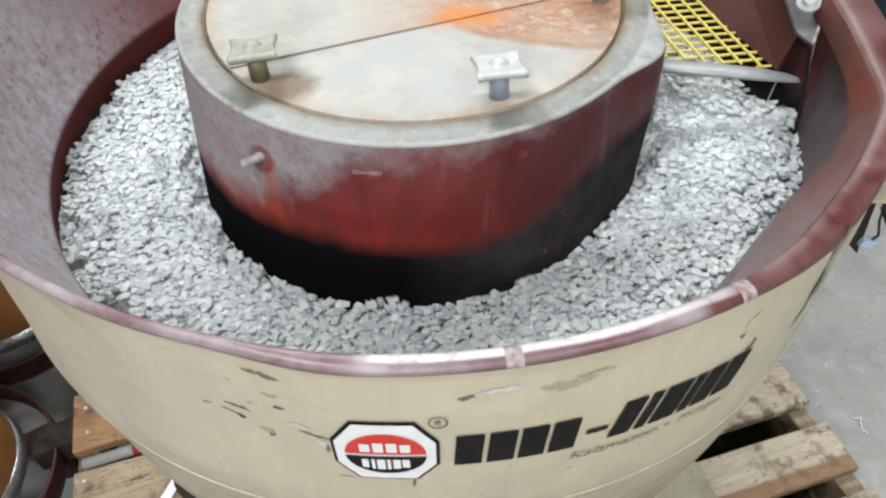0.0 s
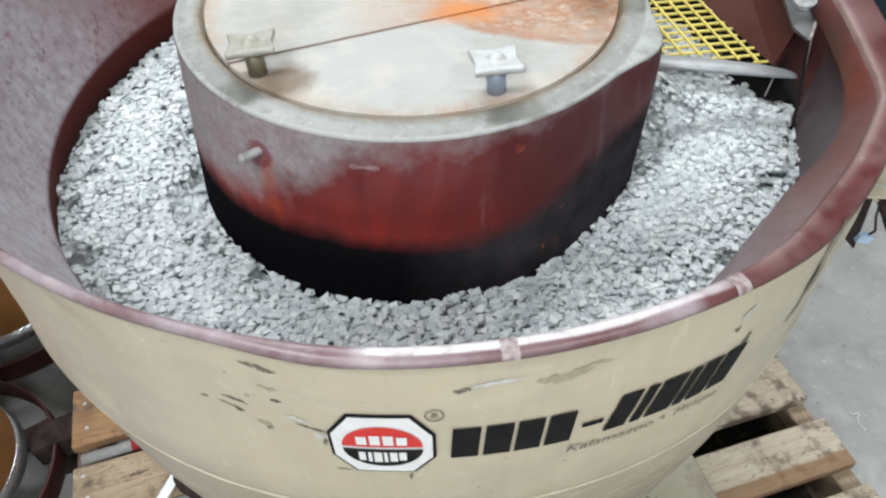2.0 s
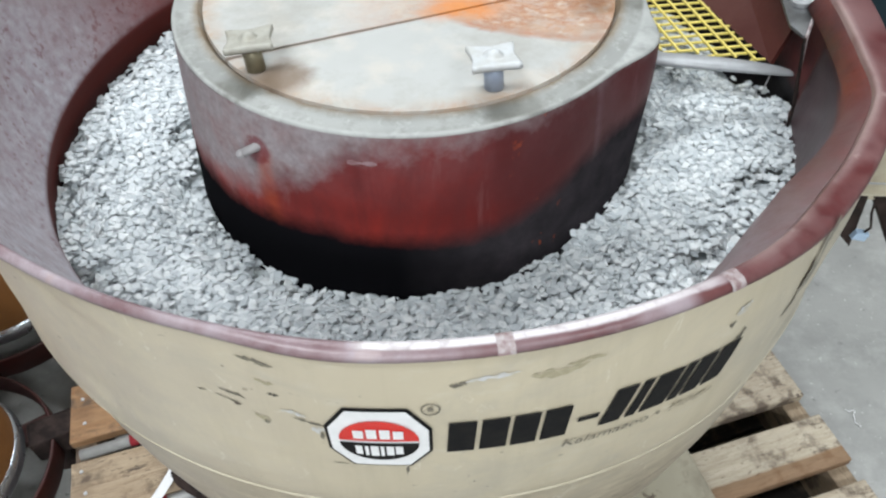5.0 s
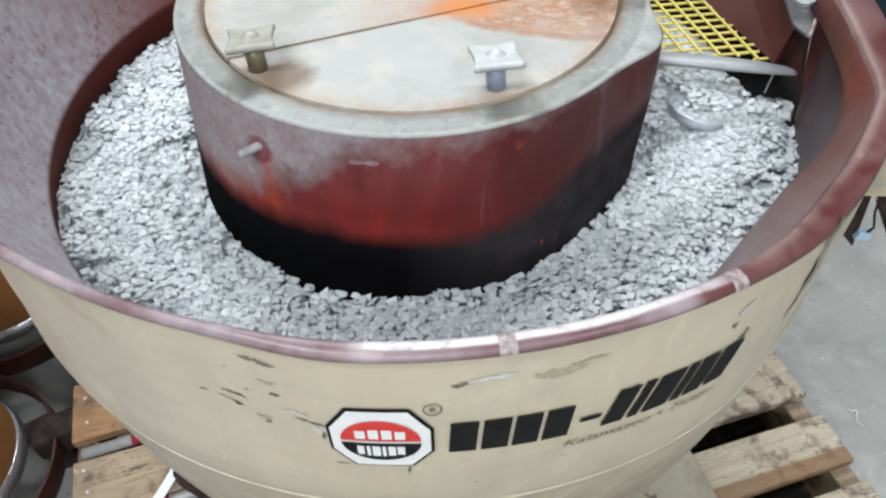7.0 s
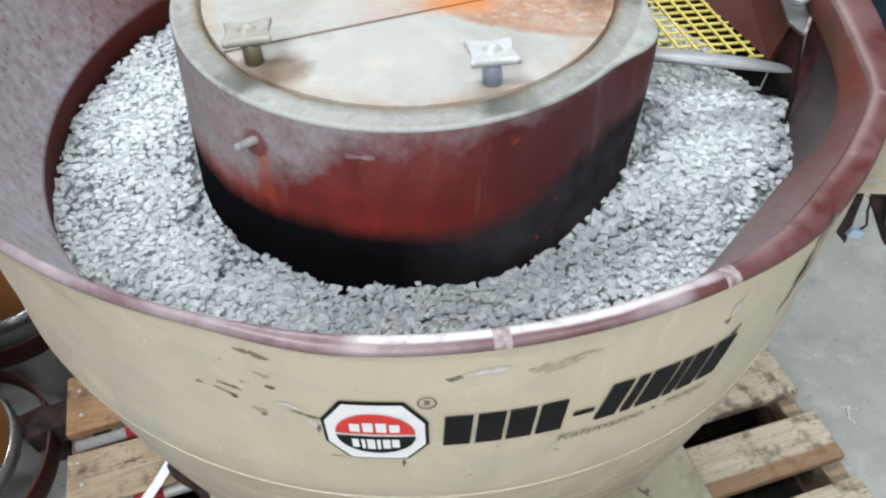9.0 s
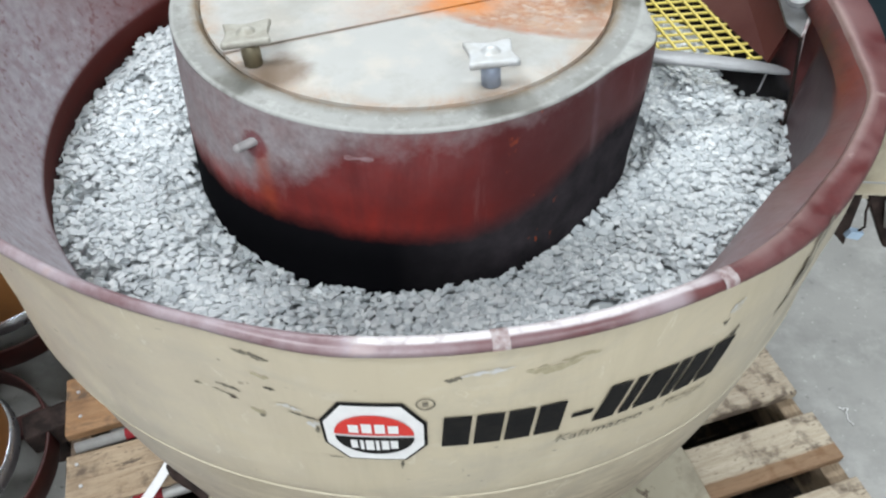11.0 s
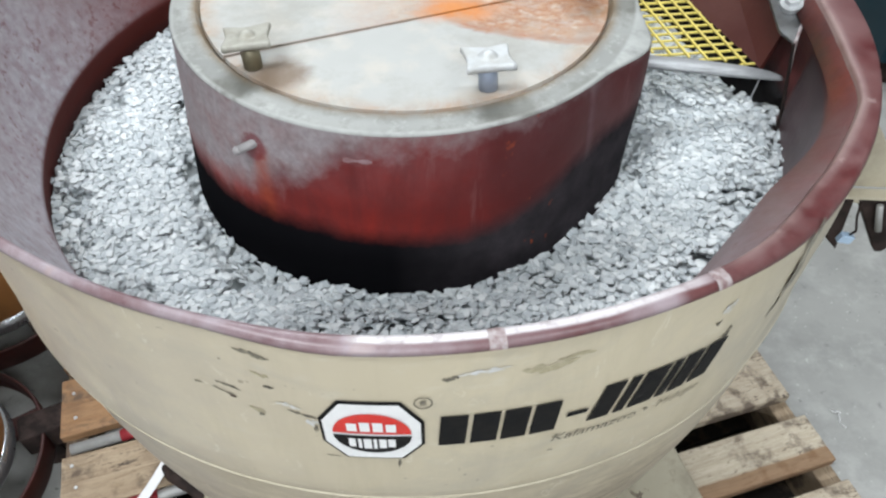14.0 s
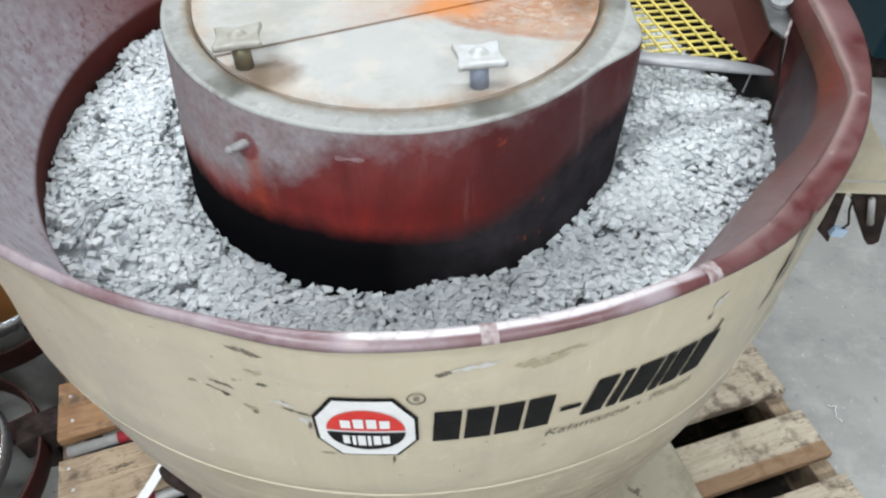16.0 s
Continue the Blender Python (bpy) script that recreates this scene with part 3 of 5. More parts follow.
def boxed(sx, sy, sz, m=None, bevel=0.0):
    return box(bmesh.new(), sx, sy, sz, m, bevel)


def rod(bm, a, b_, r, seg=12, r2=None):
    a, b_ = Vector(a), Vector(b_)
    d = b_ - a
    m = Matrix.Translation((a + b_) / 2) @ d.to_track_quat('Z', 'Y').to_matrix().to_4x4()
    bmesh.ops.create_cone(bm, cap_ends=True, segments=seg, radius1=r, radius2=r if r2 is None else r2, depth=d.length, matrix=m)
    return bm


def lathe(name, profile, n=144, a0=-180.0, a1=180.0, smooth=True):
    """profile(angle in degrees) -> list of (r, z). Closed ring when the angles span a full turn."""
    full = abs(a1 - a0) >= 360
    cols = n if full else n + 1
    verts, k = [], None
    for i in range(cols):
        t = a0 + (a1 - a0) * i / n
        p = profile(t)
        k = len(p)
        verts += [(r * math.cos(radians(t)), r * math.sin(radians(t)), z) for r, z in p]
    faces = []
    for i in range(n):
        j = (i + 1) % cols
        for q in range(k - 1):
            faces.append((i * k + q, j * k + q, j * k + q + 1, i * k + q + 1))
    return mesh_from(name, verts, faces, smooth)


def smooth01(x):
    x = min(1.0, max(0.0, x))
    return x * x * (3 - 2 * x)


def lerp(x, xs, ys):
    return float(np.interp(x, xs, ys))

# ---------------------------------------------------------------- the hall


def build_hall():
    bm = bmesh.new()
    bmesh.ops.create_grid(bm, x_segments=8, y_segments=8, size=4.5)
    tagged(part("floor", bm, M_FLOOR), "light grey worn concrete floor with pale dust patches", "floor", kind="structure")
    for name, x, y, sx, sy in (("wall_north", 0, 4.6, 9.4, 0.2), ("wall_south", 0, -4.6, 9.4, 0.2), ("wall_east", 4.6, 0, 0.2, 9.0), ("wall_west", -4.6, 0, 0.2, 9.0)):
        tagged(part(name, boxed(sx, sy, 3.6, pose(x, y, 1.8)), M_WALL), "plain off-white painted hall wall", "wall", kind="structure")
    tagged(part("ceiling", boxed(9.4, 9.4, 0.15, pose(0, 0, 3.68)), M_WALL), "plain off-white hall ceiling", "ceiling", kind="structure")


# ---------------------------------------------------------------- the bowl


def right_share(t):
    """0 along the front and the far flank, 1 on the gate's side."""
    return smooth01((t + 68) / 24) * (1 - smooth01((t - 40) / 40))


RIDGE_T = (-50, -45, -42, -35, -31, -27.6, -24.7, -20.6, -15, -7, 10, 40)
RIDGE_R = (0.4005, 0.4010, 0.4015, 0.4025, 0.4045, 0.4058, 0.4030, 0.3965, 0.3912, 0.3880, 0.3900, 0.4000)


def dent(t):
    """Metres by which the rim is pressed in beside the front."""
    return 0.0075 * smooth01((-95 - t) / 13) * (1 - smooth01((-t - 122) / 18))


def rim_inner(t):
    """Radius of the rim's inner ridge; it is bent to a corner beside the gate."""
    k = right_share(t)
    return 0.419 * (1 - k) + k * lerp(t, RIDGE_T, RIDGE_R)


def lip_profile(t):
    k = right_share(t)
    ro, ri, z = 0.430 - 0.009 * k - dent(t), rim_inner(t) - 0.35 * dent(t), RIM - 0.030 * k
    return [(ro - 0.002, z - 0.0035), (ro + 0.001, z - 0.002), (ro, z + 0.0005), (ro - 0.003, z + 0.0025), (ri + 0.0030, z + 0.0025), (ri + 0.0008, z + 0.0020), (ri, z), (ri - 0.0007, z - 0.003), (ri - 0.0022, z - 0.008)]


SHELL = [(0.4285, -0.004), (0.4285, -0.03), (0.4275, -0.08), (0.4270, -0.12), (0.4255, -0.16), (0.4238, -0.188), (0.4225, -0.197), (0.4215, -0.200),
         (0.4195, -0.206), (0.4175, -0.24), (0.4145, -0.28), (0.4100, -0.32), (0.4035, -0.36), (0.3970, -0.40), (0.3890, -0.44), (0.3800, -0.48), (0.3660, -0.52), (0.3420, -0.555), (0.3050, -0.582), (0.27, -0.595)]
SHELL_Z = [-z for r, z in SHELL]
SHELL_R = [r for r, z in SHELL]


SHELL_FINE = sorted(set([-0.004 - 0.006 * i for i in range(34)] + [z for r, z in SHELL]), reverse=True)


def shell_r(z, t=-90.0):
    """The shell's radius at a height below the rim; the body sits a little off the rim's centre."""
    w = smooth01(-z / 0.08)
    w2 = smooth01((t + 62) / 18) * (1 - smooth01((t - 20) / 40)) * lerp(-z, (0.0, 0.05, 0.10, 0.17, 0.205, 0.28, 0.45), (0.0, -0.0045, -0.0085, -0.0105, -0.004, -0.002, 0.0))
    flank = 1 - smooth01((t + 128) / 16) if t < 90 else smooth01((t - 130) / 40)
    w2 -= flank * lerp(-z, (0.0, 0.012, 0.05, 0.10, 0.15, 0.19), (0.0, 0.008, 0.0115, 0.0085, 0.0055, 0.0))   # the coat stands proud of the sheet
    w2 -= dent(t) * lerp(-z, (0.0, 0.02, 0.09, 0.16), (1.0, 1.0, 0.6, 0.0))
    return w2 + lerp(-z, SHELL_Z, SHELL_R) + w * (0.005 * math.cos(radians(t)) - 0.003 * math.sin(radians(t)))


def shell_profile(t):
    k = right_share(t)
    out = []
    for z in SHELL_FINE:
        q = max(0.0, 1 + z / 0.15)
        out.append((shell_r(z, t) - 0.008 * k * q, RIM + z - 0.030 * k * q))
    return out


def on_shell(s, z, off):
    """A point on the shell from arc length along the front and height below the rim."""
    z = lerp(-z, (0.0, 0.03, 0.05, 0.08, 0.12, 0.14), (0.0, -0.0315, -0.0535, -0.0865, -0.1270, -0.1470))
    a = (s - 0.0014) / 0.434 - pi / 2
    z -= 1.1 * dent(math.degrees(a)) * lerp(-z, (0.02, 0.09, 0.16), (1.0, 0.6, 0.0))
    k = right_share(math.degrees(a)) * max(0.0, 1 + z / 0.15)
    q = shell_r(z, math.degrees(a)) - 0.008 * k + off
    return (q * math.cos(a), q * math.sin(a), RIM + z)


def lining_profile(t):
    k = right_share(t)
    z0 = RIM - 0.030 * k
    ri = rim_inner(t) - 0.35 * dent(t) - 0.001
    left = [(ri, z0 - 0.003), (0.408, RIM - 0.035), (0.398, RIM - 0.075), (0.386, RIM - 0.115), (0.3745, RIM - 0.148), (0.3715, RIM - 0.156), (0.3725, RIM - 0.162), (0.3775, RIM - 0.185), (0.380, RIM - 0.22), (0.36, RIM - 0.30), (0.30, RIM - 0.34)]
    right = [(ri, z0 - 0.003), (ri - 0.0105, RIM - 0.049), (0.3905, RIM - 0.060), (0.3893, RIM - 0.10), (0.387, RIM - 0.12), (0.385, RIM - 0.14), (0.384, RIM - 0.16), (0.383, RIM - 0.19), (0.380, RIM - 0.22), (0.36, RIM - 0.30), (0.30, RIM - 0.34)]
    w = smooth01((t + 75) / 30) * (1 - smooth01((t - 60) / 60))
    g = smooth01((t - GATE) / 1.2) * (1 - smooth01((t - 55) / 20))     # recess behind the gate
    fl = math.exp(-((t + 48) / 15) ** 2)                                  # worn flare beside the rim
    swell = (0.0, 0.015, 0.017, 0.013, 0.008, 0.003) + (0.0,) * 5
    deep = (0.0, 0.0, 0.35) + (1.0,) * 8
    return [(a * (1 - w) + c * w + 0.012 * g * h - e * fl, b * (1 - w) + d * w) for (a, b), (c, d), e, h in zip(left, right, swell, deep)]


def decal(bm, poly, off=0.0012, n=None):
    """Lays a convex outline, given as (arc length, height below the rim), on the bowl's flank."""
    s0, s1 = min(p[0] for p in poly), max(p[0] for p in poly)
    n = n or max(2, int((s1 - s0) / 0.004) + 1)
    pts = sorted(set([s0 + (s1 - s0) * i / n for i in range(n + 1)] + [p[0] for p in poly]))
    rows = []
    for s in pts:
        hits = []
        for (ax, az), (bx, bz) in zip(poly, poly[1:] + poly[:1]):
            if min(ax, bx) - 1e-9 <= s <= max(ax, bx) + 1e-9:
                if abs(bx - ax) < 1e-9:
                    hits += [az, bz]
                else:
                    hits.append(az + (bz - az) * (s - ax) / (bx - ax))
        lo, hi = min(hits), max(hits)
        rows.append([bm.verts.new(on_shell(s, z, off)) for z in (lo, (lo + hi) / 2, hi)])
    for p, q in zip(rows, rows[1:]):
        for k in range(2):
            quad = [p[k], q[k], q[k + 1], p[k + 1]]
            if (quad[0].co - quad[3].co).length < 1e-7:
                quad = quad[:3]
            elif (quad[1].co - quad[2].co).length < 1e-7:
                quad = [quad[0], quad[1], quad[3]]
            bm.faces.new(quad)
    return bm


def half_ellipse(cx, cz, a, b_, up):
    n = 14
    return [(cx + a * math.cos(pi * i / n), cz + (b_ if up else -b_) * math.sin(pi * i / n)) for i in range(n + 1)]


def build_bowl():
    bowl = thing("vibratory_bowl", "cream enamelled vibratory finishing bowl with maroon lining on a pallet", "finishing machine")
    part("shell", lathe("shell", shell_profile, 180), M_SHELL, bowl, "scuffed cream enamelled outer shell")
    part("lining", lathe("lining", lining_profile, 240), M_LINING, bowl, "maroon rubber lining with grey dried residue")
    part("rim", lathe("rim", lip_profile, 180), M_LIP, bowl, "maroon coated rim, rubbed, with white highlight put into the colour")
    for a0, a1 in ((-84.9, -83.6), (-66.4, -65.0)):
        tick = lambda t: [(q + 0.0004 if k < 4 else q - 0.0002, z + 0.0004) for k, (q, z) in enumerate(lip_profile(t)[1:7])]
        part("rim_tick", lathe("rim_tick", tick, 4, a0, a1), M_PALE_TICK, bowl, "pale tape remnant across the rim")
    # raised weld line round the shell's shoulder
    bead = lambda t: [(shell_r(-0.2005, t) - 0.0012 + 0.0026 * math.cos(a), RIM - 0.2005 + 0.0026 * math.sin(a)) for a in [pi * 2 * i / 8 for i in range(9)]]
    part("weld_line", lathe("weld_line", bead, 180), worn("pale_bead", (0.55, 0.50, 0.385), (0.38, 0.325, 0.23), 0.45, 0.0, 24, 0.9), bowl, "pale raised seam")
    # channel floor and base
    chan = lambda t: [(0.302, RIM - 0.339), (0.22, RIM - 0.335)]
    part("channel_floor", lathe("channel_floor", chan, 72), M_LINING, bowl)
    ped = lambda t: [(0.272, RIM - 0.594), (0.262, RIM - 0.61), (0.265, RIM - 0.68), (0.30, RIM - 0.73), (0.30, RIM - 0.765)]
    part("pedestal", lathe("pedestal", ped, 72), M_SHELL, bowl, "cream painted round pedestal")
    part("base_plate", boxed(0.735, 0.70, 0.032, pose(-0.0, -0.01, 0.130 + 0.018, 0, 0, 14.5), 0.004), plate_material(), bowl, "cream painted base plate")
    build_badge(bowl)
    build_scuffs(bowl)
    return bowl


def build_badge(bowl):
    """The octagonal badge and the black name row: plain shapes in their colours."""
    cx, cz = -0.0285, -0.0805
    octo = lambda a, b_, k: [(cx - a, cz - b_ * k), (cx - a, cz + b_ * k), (cx - a * 0.58, cz + b_), (cx + a * 0.58, cz + b_), (cx + a, cz + b_ * k), (cx + a, cz - b_ * k), (cx + a * 0.58, cz - b_), (cx - a * 0.58, cz - b_)]
    badge = part("badge", decal(bmesh.new(), octo(0.0325, 0.0345, 0.40), 0.0010), M_BLACK, bowl, "octagonal badge, white on a black border with a red and black oval")
    part("badge_face", decal(bmesh.new(), octo(0.0303, 0.0322, 0.40), 0.0016), M_WHITE, badge, "white badge face")
    part("badge_field", decal(bmesh.new(), half_ellipse(cx, cz + 0.0012, 0.0245, 0.0225, True), 0.0022), M_RED, badge, "red upper half oval")
    part("badge_field", decal(bmesh.new(), half_ellipse(cx, cz - 0.0014, 0.0245, 0.0225, False), 0.0022), M_BLACK, badge, "black lower half oval")
    for k in range(4):
        s = cx - 0.0150 + k * 0.0080
        h = 0.0105 if k in (1, 2) else 0.0090
        part("badge_bar", decal(bmesh.new(), [(s, cz + 0.0048), (s + 0.0062, cz + 0.0048), (s + 0.0062, cz + 0.0048 + h), (s, cz + 0.0048 + h)], 0.0028), M_WHITE, badge)
    for k, w in enumerate((0.0042, 0.0022, 0.0050, 0.0022, 0.0046, 0.0046)):
        s = cx - 0.0150 + (0, 0.0058, 0.0092, 0.0154, 0.0190, 0.0246)[k]
        d = (0.0110, 0.0125, 0.0130, 0.0130, 0.0120, 0.0105)[k]
        part("badge_bar", decal(bmesh.new(), [(s, cz - 0.0042), (s + w, cz - 0.0042), (s + w, cz - 0.0042 - d), (s, cz - 0.0042 - d)], 0.0028), M_WHITE, badge)
    # small round mark beside the badge
    bm = bmesh.new()
    for i in range(16):
        a, c = 2 * pi * i / 16, 2 * pi * (i + 1) / 16
        q = lambda r, t: (0.0035 + r * math.cos(t), -0.0475 + r * math.sin(t))
        vs = []
        for s, z in (q(0.0058, a), q(0.0058, c), q(0.0048, c), q(0.0048, a)):
            vs.append(bm.verts.new(on_shell(s, z, 0.0012)))
        bm.faces.new(vs)
    decal(bm, [(0.0018, -0.0495), (0.0052, -0.0495), (0.0052, -0.0455), (0.0018, -0.0455)], 0.0012)
    part("round_mark", bm, M_SCUFF, bowl, "small round printed mark")
    # black name row: slanted blocks, one per character
    slant = 0.0075
    top, bot = -0.0625, -0.0975
    for s, w in ((0.0125, 0.0170), (0.0325, 0.0170), (0.0520, 0.0165), (0.0712, 0.0170)):
        part("name_block", decal(bmesh.new(), [(s, bot), (s + w, bot), (s + w + 0.0015, top), (s + 0.0015, top)], 0.0012), M_BLACK, bowl)
    part("name_block", decal(bmesh.new(), [(0.0945, -0.0845), (0.1085, -0.0845), (0.1095, -0.0795), (0.0955, -0.0795)], 0.0012), M_BLACK, bowl)
    for s, w in ((0.1105, 0.0150), (0.1290, 0.0075), (0.1395, 0.0185), (0.1605, 0.0075), (0.1705, 0.0140), (0.1875, 0.0165)):
        part("name_block", decal(bmesh.new(), [(s, bot), (s + w, bot), (s + w + slant, top + 0.003), (s + slant, top + 0.003)], 0.0012), M_BLACK, bowl)
    # place name in small italic letters
    for words, s0, width, ink in (("Kalamazoo \u2022", 0.0870, 0.073, M_SCUFF), ("Michigan", 0.1665, 0.0365, M_FADED)):
        cu = bpy.data.curves.new("place_name", 'FONT')
        cu.body, cu.size, cu.shear, cu.resolution_u = words, 0.0135, 0.25, 2
        tob = new("place_name", cu)
        bpy.context.view_layer.update()
        me = bpy.data.meshes.new_from_object(tob.evaluated_get(bpy.context.evaluated_depsgraph_get()))
        bpy.data.objects.remove(tob)
        wide = max(v.co.x for v in me.vertices)
        for v in me.vertices:
            v.co = on_shell(s0 + v.co.x * width / wide, -0.1150 + v.co.y, 0.0012)
        part("place_name", me, ink, bowl, "small faded place name lettering")


def smudge(cx, cz, w, h, seed, tilt=0.0):
    """One connected scuff on the shell: a strip with an uneven upper and lower bound."""
    rnd = random.Random(seed)
    bm, n, rows = bmesh.new(), 12, []
    sway = 0.0
    for i in range(n + 1):
        u = -1 + 2 * i / n
        sway = 0.6 * sway + rnd.uniform(-0.35, 0.35) * h
        half = h * (1 - u * u) ** 0.5 * rnd.uniform(0.35, 1.0) + 0.00015
        x = w * u
        rows.append([bm.verts.new(on_shell(cx + x, cz + x * tilt + sway + k * half, 0.0005)) for k in (-rnd.uniform(0.6, 1.0), 0.0, rnd.uniform(0.6, 1.0))])
    for p, q in zip(rows, rows[1:]):
        for k in range(2):
            bm.faces.new((p[k], q[k], q[k + 1], p[k + 1]))
    return bm


def build_scuffs(bowl):
    for i, (s, z, w, h, tilt, m) in enumerate((
            (-0.0963, -0.012, 0.0105, 0.0022, -0.15, M_SCUFF), (-0.089, -0.015, 0.006, 0.0012, -0.1, M_SCUFF), (-0.0925, -0.032, 0.006, 0.0022, -0.2, M_TAN), (-0.0890, -0.043, 0.004, 0.0022, -0.2, M_SCUFF),
            (-0.1178, -0.050, 0.0085, 0.0020, -0.3, M_SCUFF), (-0.1215, -0.0575, 0.0085, 0.0016, -0.3, M_SCUFF), (-0.1165, -0.0605, 0.0022, 0.0016, 0, M_DOLLY), (-0.1390, -0.0535, 0.003, 0.0016, 0, M_SCUFF),
            (-0.1019, -0.0695, 0.0050, 0.0035, -0.5, M_TAN), (-0.0990, -0.0735, 0.0022, 0.0035, 0.2, M_SCUFF), (-0.0790, -0.0590, 0.0085, 0.0032, -0.1, M_PALE), (-0.0700, -0.0665, 0.0105, 0.0016, -0.3, M_SCUFF),
            (-0.0655, -0.0730, 0.0048, 0.0050, 0, M_PALE), (-0.0640, -0.0810, 0.0016, 0.0060, 0, M_SCUFF), (0.0194, -0.0265, 0.0052, 0.0030, 0, M_SCUFF), (0.0390, -0.0240, 0.0165, 0.0028, 0.15, M_PALE),
            (0.0780, -0.0265, 0.0175, 0.0058, 0.02, M_TAN), (0.0930, -0.0225, 0.0120, 0.0022, 0.05, M_TAN), (0.2021, -0.0290, 0.0060, 0.0055, 0.4, M_PALE), (0.2090, -0.0560, 0.0035, 0.0055, 0.6, M_SCUFF),
            (0.1960, -0.0400, 0.0025, 0.0035, 0.2, M_SCUFF), (0.2876, -0.0560, 0.0120, 0.0230, 0.1, M_SMEAR), (0.2740, -0.0790, 0.0085, 0.0085, 0.8, M_SMEAR), (0.3000, -0.0330, 0.0100, 0.0200, 0.2, M_SMEAR),
            (-0.0130, -0.1230, 0.0012, 0.0080, 0, M_SCUFF), (-0.0560, -0.1160, 0.0050, 0.0010, 0, M_SCUFF), (0.0900, -0.130, 0.0020, 0.0010, 0, M_SCUFF))):
        part("scuff", smudge(s, z, w, h, i, tilt), m, bowl)


def drum_r(t, z):
    """Radius of the centre drum; z relative to the rim."""
    r = 0.218 + max(0.0, -0.0275 - z) * 0.098
    bulge = math.exp(-((t + 27) / 9.5) ** 2)
    return r + bulge * 0.017 * smooth01(1 - (-0.0275 - z) / 0.19)


def build_drum():
    """Centre drum with its flange, two lid plates, knobs and plug."""
    drum = thing("centre_drum", "maroon centre drum with grey flange and rusted two-part lid", "machine drum")
    zt = -0.0275
    flank = lambda t: [(drum_r(t, z), RIM + z) for z in (-0.0300, -0.05, -0.07, -0.09, -0.11, -0.13, -0.15, -0.17, -0.19, -0.21, -0.25, -0.335)]
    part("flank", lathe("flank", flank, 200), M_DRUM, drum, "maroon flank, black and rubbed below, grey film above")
    ring = lambda t: [(drum_r(t, zt) - 0.0002, RIM + zt - 0.0030), (drum_r(t, zt), RIM + zt - 0.0016), (drum_r(t, zt) - 0.0022, RIM + zt), (0.1955, RIM + zt + 0.0015), (0.1935, RIM + zt), (0.1925, RIM + zt - 0.004), (0.15, RIM + zt - 0.005)]
    part("flange", lathe("flange", ring, 200), M_RING, drum, "dull grey flange round the lid")
    # joint between the two plates
    p0, p1 = Vector((-0.117, -0.099)), Vector((0.127, -0.020))
    d = (p1 - p0).normalized()
    nrm = Vector((-d.y, d.x))
    for side, lift in ((-1, 0.0), (1, 0.0005)):
        pts = []
        o = p0 + nrm * (0.0011 * side)
        half = math.sqrt(0.1905 ** 2 - o.dot(nrm) ** 2)
        ends = [nrm * o.dot(nrm) + d * half, nrm * o.dot(nrm) - d * half]
        angles = [2 * pi * i / 160 for i in range(160)] + [math.atan2(q.y, q.x) % (2 * pi) for q in ends]
        for a in sorted(angles):
            q = Vector((0.1905 * math.cos(a), 0.1905 * math.sin(a)))
            if (q - p0).dot(nrm) * side > 0.00109:
                pts.append(q)
        # start after the gap
        big = max(range(len(pts)), key=lambda i: (pts[i] - pts[i - 1]).length)
        pts = pts[big:] + pts[:big]
        bm = bmesh.new()
        z = RIM + zt + 0.0006 + lift
        lo = [bm.verts.new((q.x, q.y, z - 0.004)) for q in pts]
        hi = [bm.verts.new((q.x * 0.997, q.y * 0.997, z)) for q in pts]
        bm.faces.new(hi)
        for i in range(len(pts)):
            j = (i + 1) % len(pts)
            bm.faces.new((lo[i], lo[j], hi[j], hi[i]))
        part("lid_plate", bm, M_LID, drum, "greyish white lid plate with orange rust")
    for x, y, turn, stud in ((-0.129, -0.123, 8, M_STUD), (0.062, -0.160, 4, M_BLUESTUD), (0.168, -0.022, 20, M_ALU)):
        k = part("knob", knob_mesh() if turn != 8 else old_knob(), None, drum, "four-lobed cast metal knob")
        k.matrix_basis = pose(x, y, RIM + 0.0005, -8, -2, turn)
        s = part("stud", rod(bmesh.new(), (0, 0, -0.0275), (0, 0, -0.004), 0.0078, 16), stud, k, "short threaded stud", True)
    rows = []
    bm = bmesh.new()
    for k in range(7):
        t = -104.0 + k
        w = 0.0016 + 0.0010 * math.sin(k * 1.7)
        rows.append([bm.verts.new(((drum_r(t, z) + 0.0003) * math.cos(radians(t)), (drum_r(t, z) + 0.0003) * math.sin(radians(t)), RIM + z)) for z in (-0.0535 - w, -0.0535 + w)])
    for p, q in zip(rows, rows[1:]):
        bm.faces.new((p[0], q[0], q[1], p[1]))
    part("scratch", bm, worn("pale_scratch", (0.30, 0.20, 0.21), (0.16, 0.06, 0.06), 0.5, 0.0, 160, 0.9), drum, "pale scratch on the flank")
    # grey plug rod that sticks out of the flank
    a = radians(-125.5)
    er = Vector((math.cos(a), math.sin(a), 0))
    bm = bmesh.new()
    c = er * 0.218 + Vector((0.003, -0.001, RIM - 0.062))
    tip = er * 0.229 + Vector((-0.0085, 0.0035, RIM - 0.068))
    rod(bm, c, tip, 0.0042, 14, 0.0036)
    bmesh.ops.create_icosphere(bm, subdivisions=2, radius=0.0042, matrix=Matrix.Translation(tip))
    part("plug", bm, worn("grey_plug", (0.34, 0.33, 0.33), (0.22, 0.2, 0.2), 0.55), drum, "grey coated plug rod", True)
    return drum


